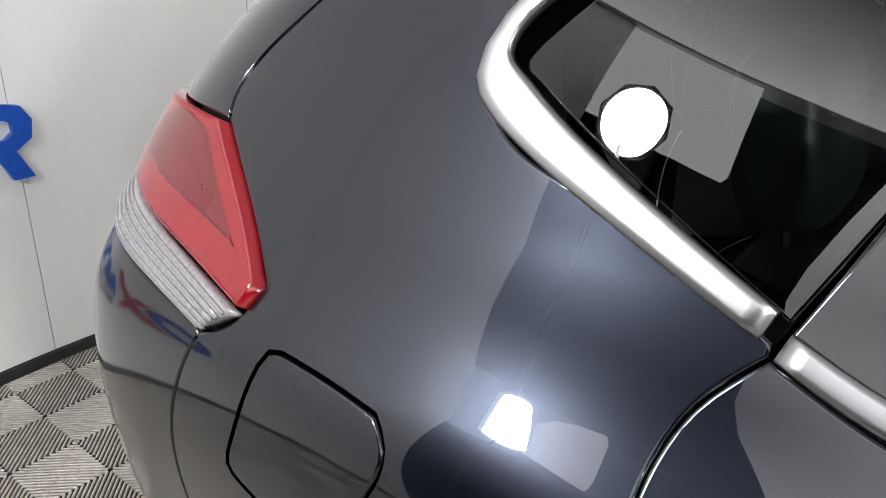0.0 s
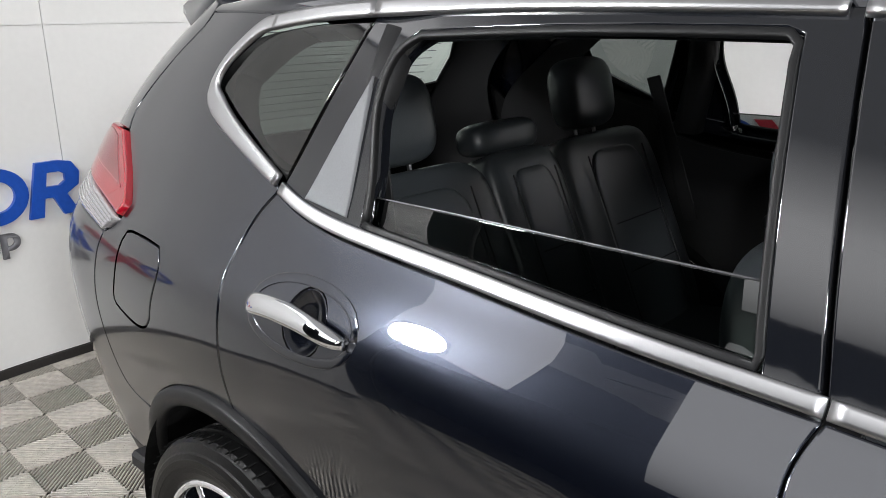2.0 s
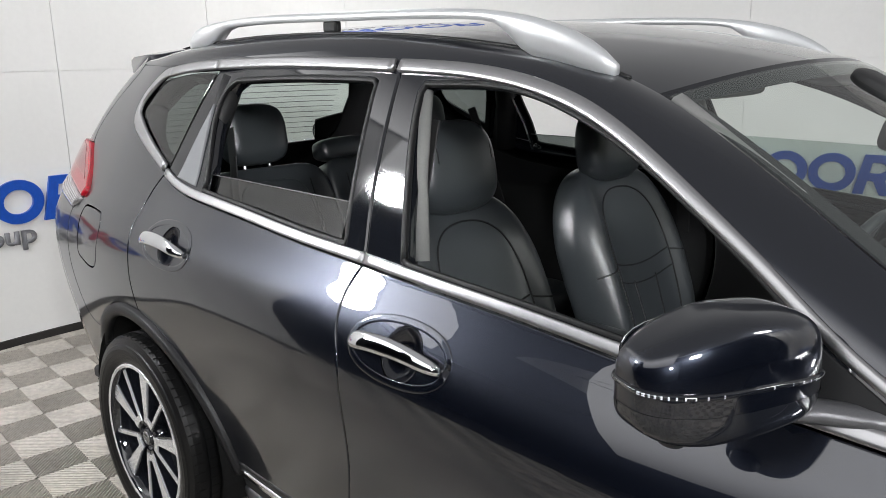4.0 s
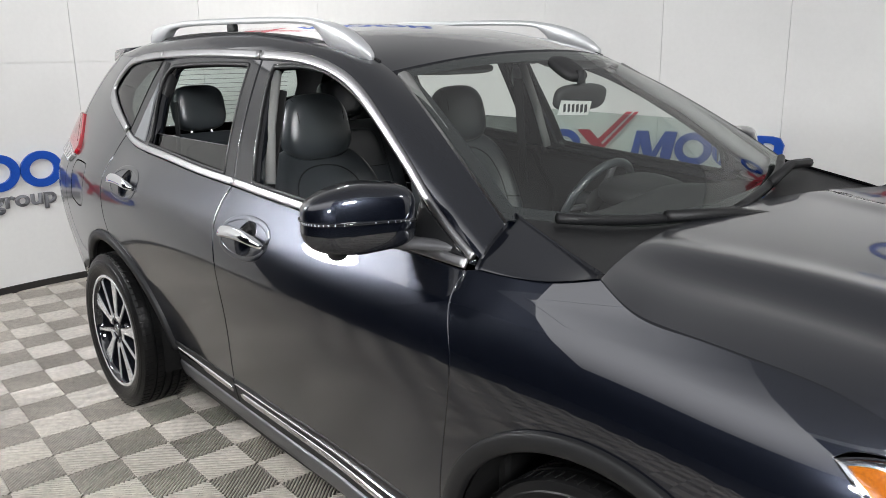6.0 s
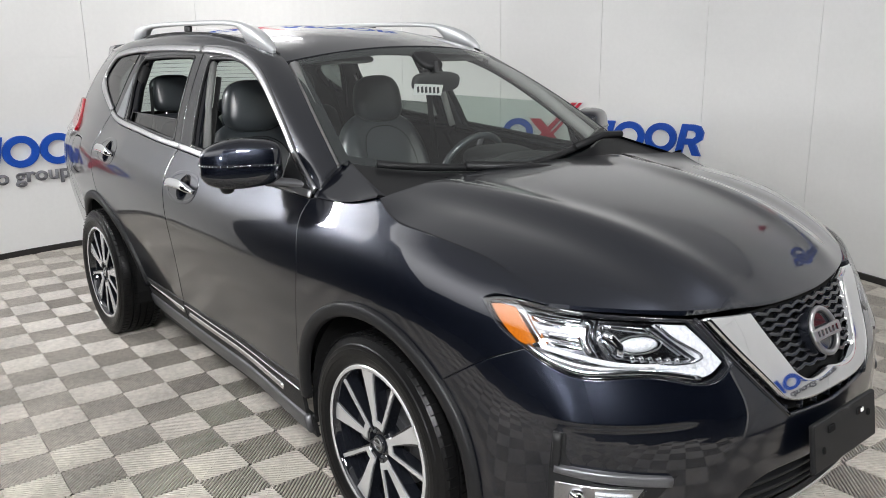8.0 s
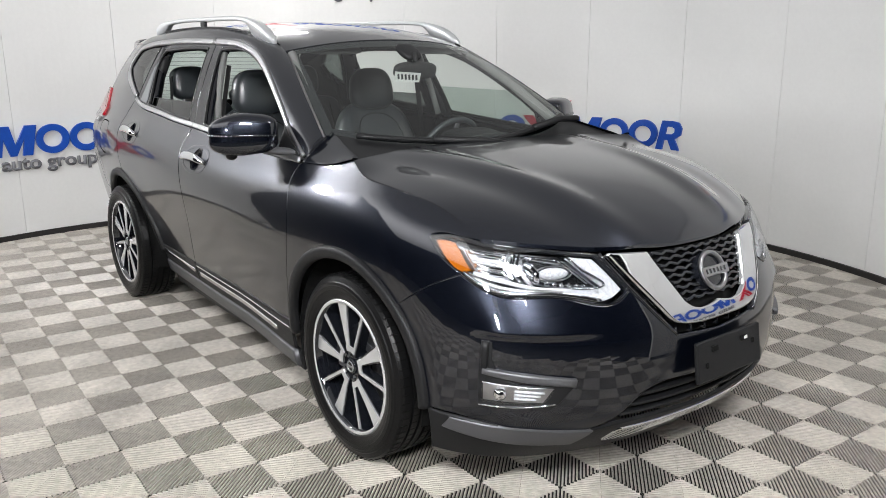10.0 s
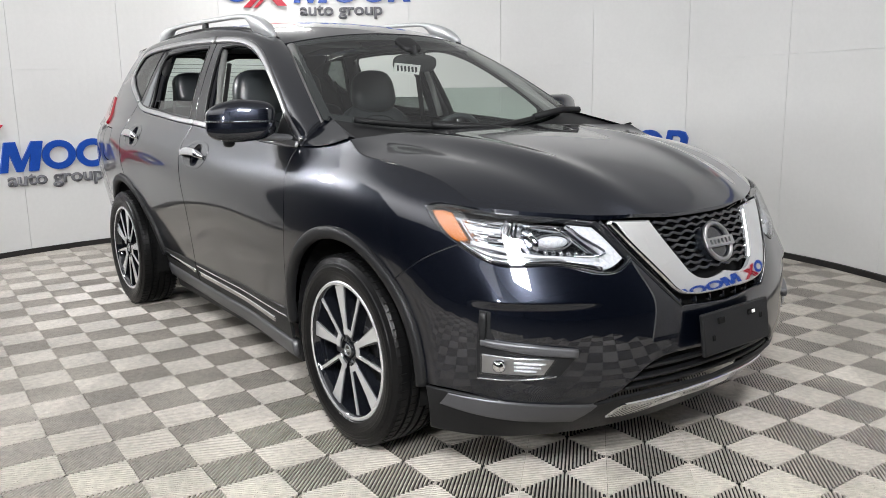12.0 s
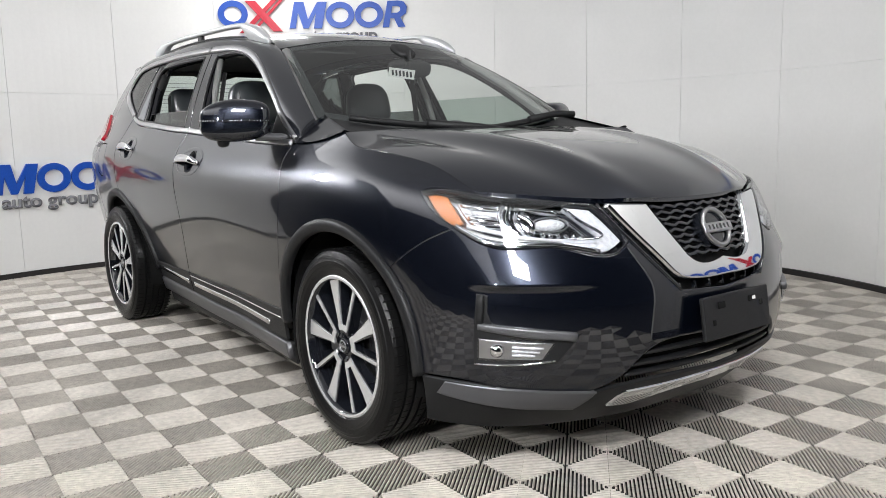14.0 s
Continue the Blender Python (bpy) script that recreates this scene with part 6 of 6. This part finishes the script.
# dashboard, console, steering wheel
def dash_form(q):
    r = 2 * q[:, 1] - 1
    prof = Spline([(0, .99, 1.105), (.2, .86, 1.108), (.4, .70, 1.085), (.5, .60, 1.04), (.62, .555, .97), (.8, .56, .85), (1, .66, .62)])(q[:, 0])
    bump = .035 * np.exp(-((r + .52) / .26) ** 2) * np.exp(-((q[:, 0] - .42) / .2) ** 2)
    return np.c_[prof[:, 0] - .05 * np.abs(r) ** 3 * 0, -r * .72, prof[:, 1] + bump]


dash = grid("dashboard", dash_form, 30, 40, TRIM, suv, "black dashboard", flip=True)
part("air_vent", box((0.03, 0.14, 0.06), (.575, -.58, .985), 0.008, 2), SATIN, dash)
part("screen", box((0.02, 0.22, 0.13), (.560, .02, .975), 0.008, 2, lean(-12)), GLOSS, dash)
part("instrument_hood", blob((0.24, 0.36, 0.10), (.60, .375, 1.085), 3.0, lean(8)), TRIM, dash, smooth=True)
part("centre_console", box((1.0, 0.24, 0.30), (.05, 0, .56), 0.04, 3), TRIM, suv)
part("console_lid", blob((0.34, 0.22, 0.09), (-.17, 0, .755), 3.2), LEATHER, suv, smooth=True)
part("gear_lever", tube([(.24, .0, .70), (.255, .0, .80), (.265, 0, .84)], [.012, .014, .022], 10), LEATHER, suv, smooth=True)
sw_c, sw_q = Vector((.395, .375, 1.015)), lean(-64)
steer = part("steering_wheel", tube([sw_c + sw_q @ Vector((.182 * math.cos(t), .182 * math.sin(t), 0)) for t in (2 * math.pi * k / 44 for k in range(44))], 0.0155, 12, True), LEATHER, suv, "black leather steering wheel", smooth=True)
part("wheel_hub", blob((0.15, 0.16, 0.06), sw_c + sw_q @ Vector((0, 0, -.012)), 3.0, sw_q), TRIM, steer, smooth=True)
for t in (0, math.pi, math.pi * 1.5):
    p = Vector((math.cos(t + math.pi / 2), math.sin(t + math.pi / 2), 0))
    part("wheel_spoke", tube([sw_c + sw_q @ (p * .06), sw_c + sw_q @ (p * .176)], 0.018, 8, flat=0.5), SATIN, steer, smooth=True)
part("steering_column", tube([sw_c + sw_q @ Vector((0, 0, -.02)), sw_c + sw_q @ Vector((0, 0, -.22))], 0.045, 12), TRIM, suv, smooth=True)

# inside mirror with a paper tag
im = part("inside_mirror", blob((0.045, 0.25, 0.085), (.600, 0.0, 1.440), 3.2, lean(14)), TRIM, suv, "black inside mirror", smooth=True)
part("mirror_stem", tube([(.605, 0, 1.45), (.60, 0, 1.525)], 0.014, 8), TRIM, im)
part("sensor_cover", blob((0.13, 0.11, 0.04), (.545, 0, 1.528), 3.0, lean(30)), TRIM, im, smooth=True)
tag = tagged(part("paper_tag", box((0.003, 0.150, 0.045), (.640, -.075, 1.412), 0.0, 1, Euler((radians(-4), radians(14), 0)).to_matrix()), PAPER, None), "white paper tag with dark marks hanging from the inside mirror", "tag")
for k in range(6):
    part("mark", box((0.004, 0.011, 0.026), (.6405, -.128 + .021 * k, 1.4155 - .0015 * k), 0.0, 1, Euler((radians(14), radians(14), 0)).to_matrix()), INK, tag)

# ---- floor of interlocking rib tiles, last because of its many pieces ----
TILE_A, TILE_S, TILE_X, TILE_Y = radians(42.5), 0.2871, 2.058, 0.197
bm = box((16.2, 16.4, 0.1), (1, 0.2, -0.070))
tagged(part("floor", bm, UNDER, None), "dark concrete floor under beige rib tiles", "floor", kind="structure")
floor_ob = bpy.data.objects["floor"]


def tile_arrays():
    """One tile: four quarters of ribs that run square to its edges, that run out to the joints."""
    v, f = [], []
    half, pitch, w, lo = TILE_S / 2, TILE_S / 22, 0.0033, -0.0075
    def rib(a, b, width):
        d = Vector(b) - Vector(a)
        if d.length < 0.004:
            return
        s = Vector((-d.y, d.x)).normalized() * width
        k = len(v)
        for p in (a, b):
            p = Vector(p)
            for q, z in ((p - s, lo), (p - s, -0.0020), (p - 0.42 * s, 0.0), (p + 0.42 * s, 0.0), (p + s, -0.0020), (p + s, lo)):
                v.append((q.x, q.y, z))
        f.extend([(k + i, k + 6 + i, k + 7 + i, k + 1 + i) for i in range(5)])
    for i in range(22):
        c = -half + pitch * (i + 0.5)
        reach = half - abs(c)
        for s in (-1, 1):
            rib((c, s * (half - 0.0006)), (c, s * (half - reach + 0.001)), w)
            rib((s * (half - 0.0006), c), (s * (half - reach + 0.001), c), w)
    return v, f


tv, tf = tile_arrays()
tile_mesh = bpy.data.meshes.new("tile")
tile_mesh.from_pydata(tv, [], tf)
tile_mesh.materials.append(TILE)
spots = []
ca, sa = math.cos(TILE_A), math.sin(TILE_A)
for i in range(-30, 31):
    for j in range(-30, 31):
        a, b = (i + 0.5) * TILE_S, (j + 0.5) * TILE_S
        x, y = TILE_X + ca * a - sa * b, TILE_Y + sa * a + ca * b
        r = math.hypot(x - CX, y - CY)
        az = math.degrees(math.atan2(y - CY, x - CX)) % 360
        open_side = az > OPEN_B or az < 0
        if r < WALL_R + 0.16 or (open_side and r < 4.3):
            spots.append((math.hypot(x - 0.9, y + 1.1), x, y))
spots.sort()
for k, (_, x, y) in enumerate(spots[:300]):
    ob = new("tile", tile_mesh)
    ob.parent = floor_ob
    ob.matrix_basis = pose(x, y, random.uniform(-0.0004, 0.0004), 0, 0, 42.5 + 90 * random.randrange(4))
base = np.array(tv)
allv, allf = [], []
for k, (_, x, y) in enumerate(spots[300:]):
    p = base.copy()
    p[:, 0], p[:, 1] = x + ca * base[:, 0] - sa * base[:, 1], y + sa * base[:, 0] + ca * base[:, 1]
    allf.append(np.array(tf) + len(base) * k)
    allv.append(p)
rest = bpy.data.meshes.new("tiles")
rest.from_pydata(np.concatenate(allv).tolist(), [], np.concatenate(allf).tolist())
rest.materials.append(TILE)
rest_ob = tagged(new("tiles", rest), kind="stuff")
rest_ob.parent = floor_ob
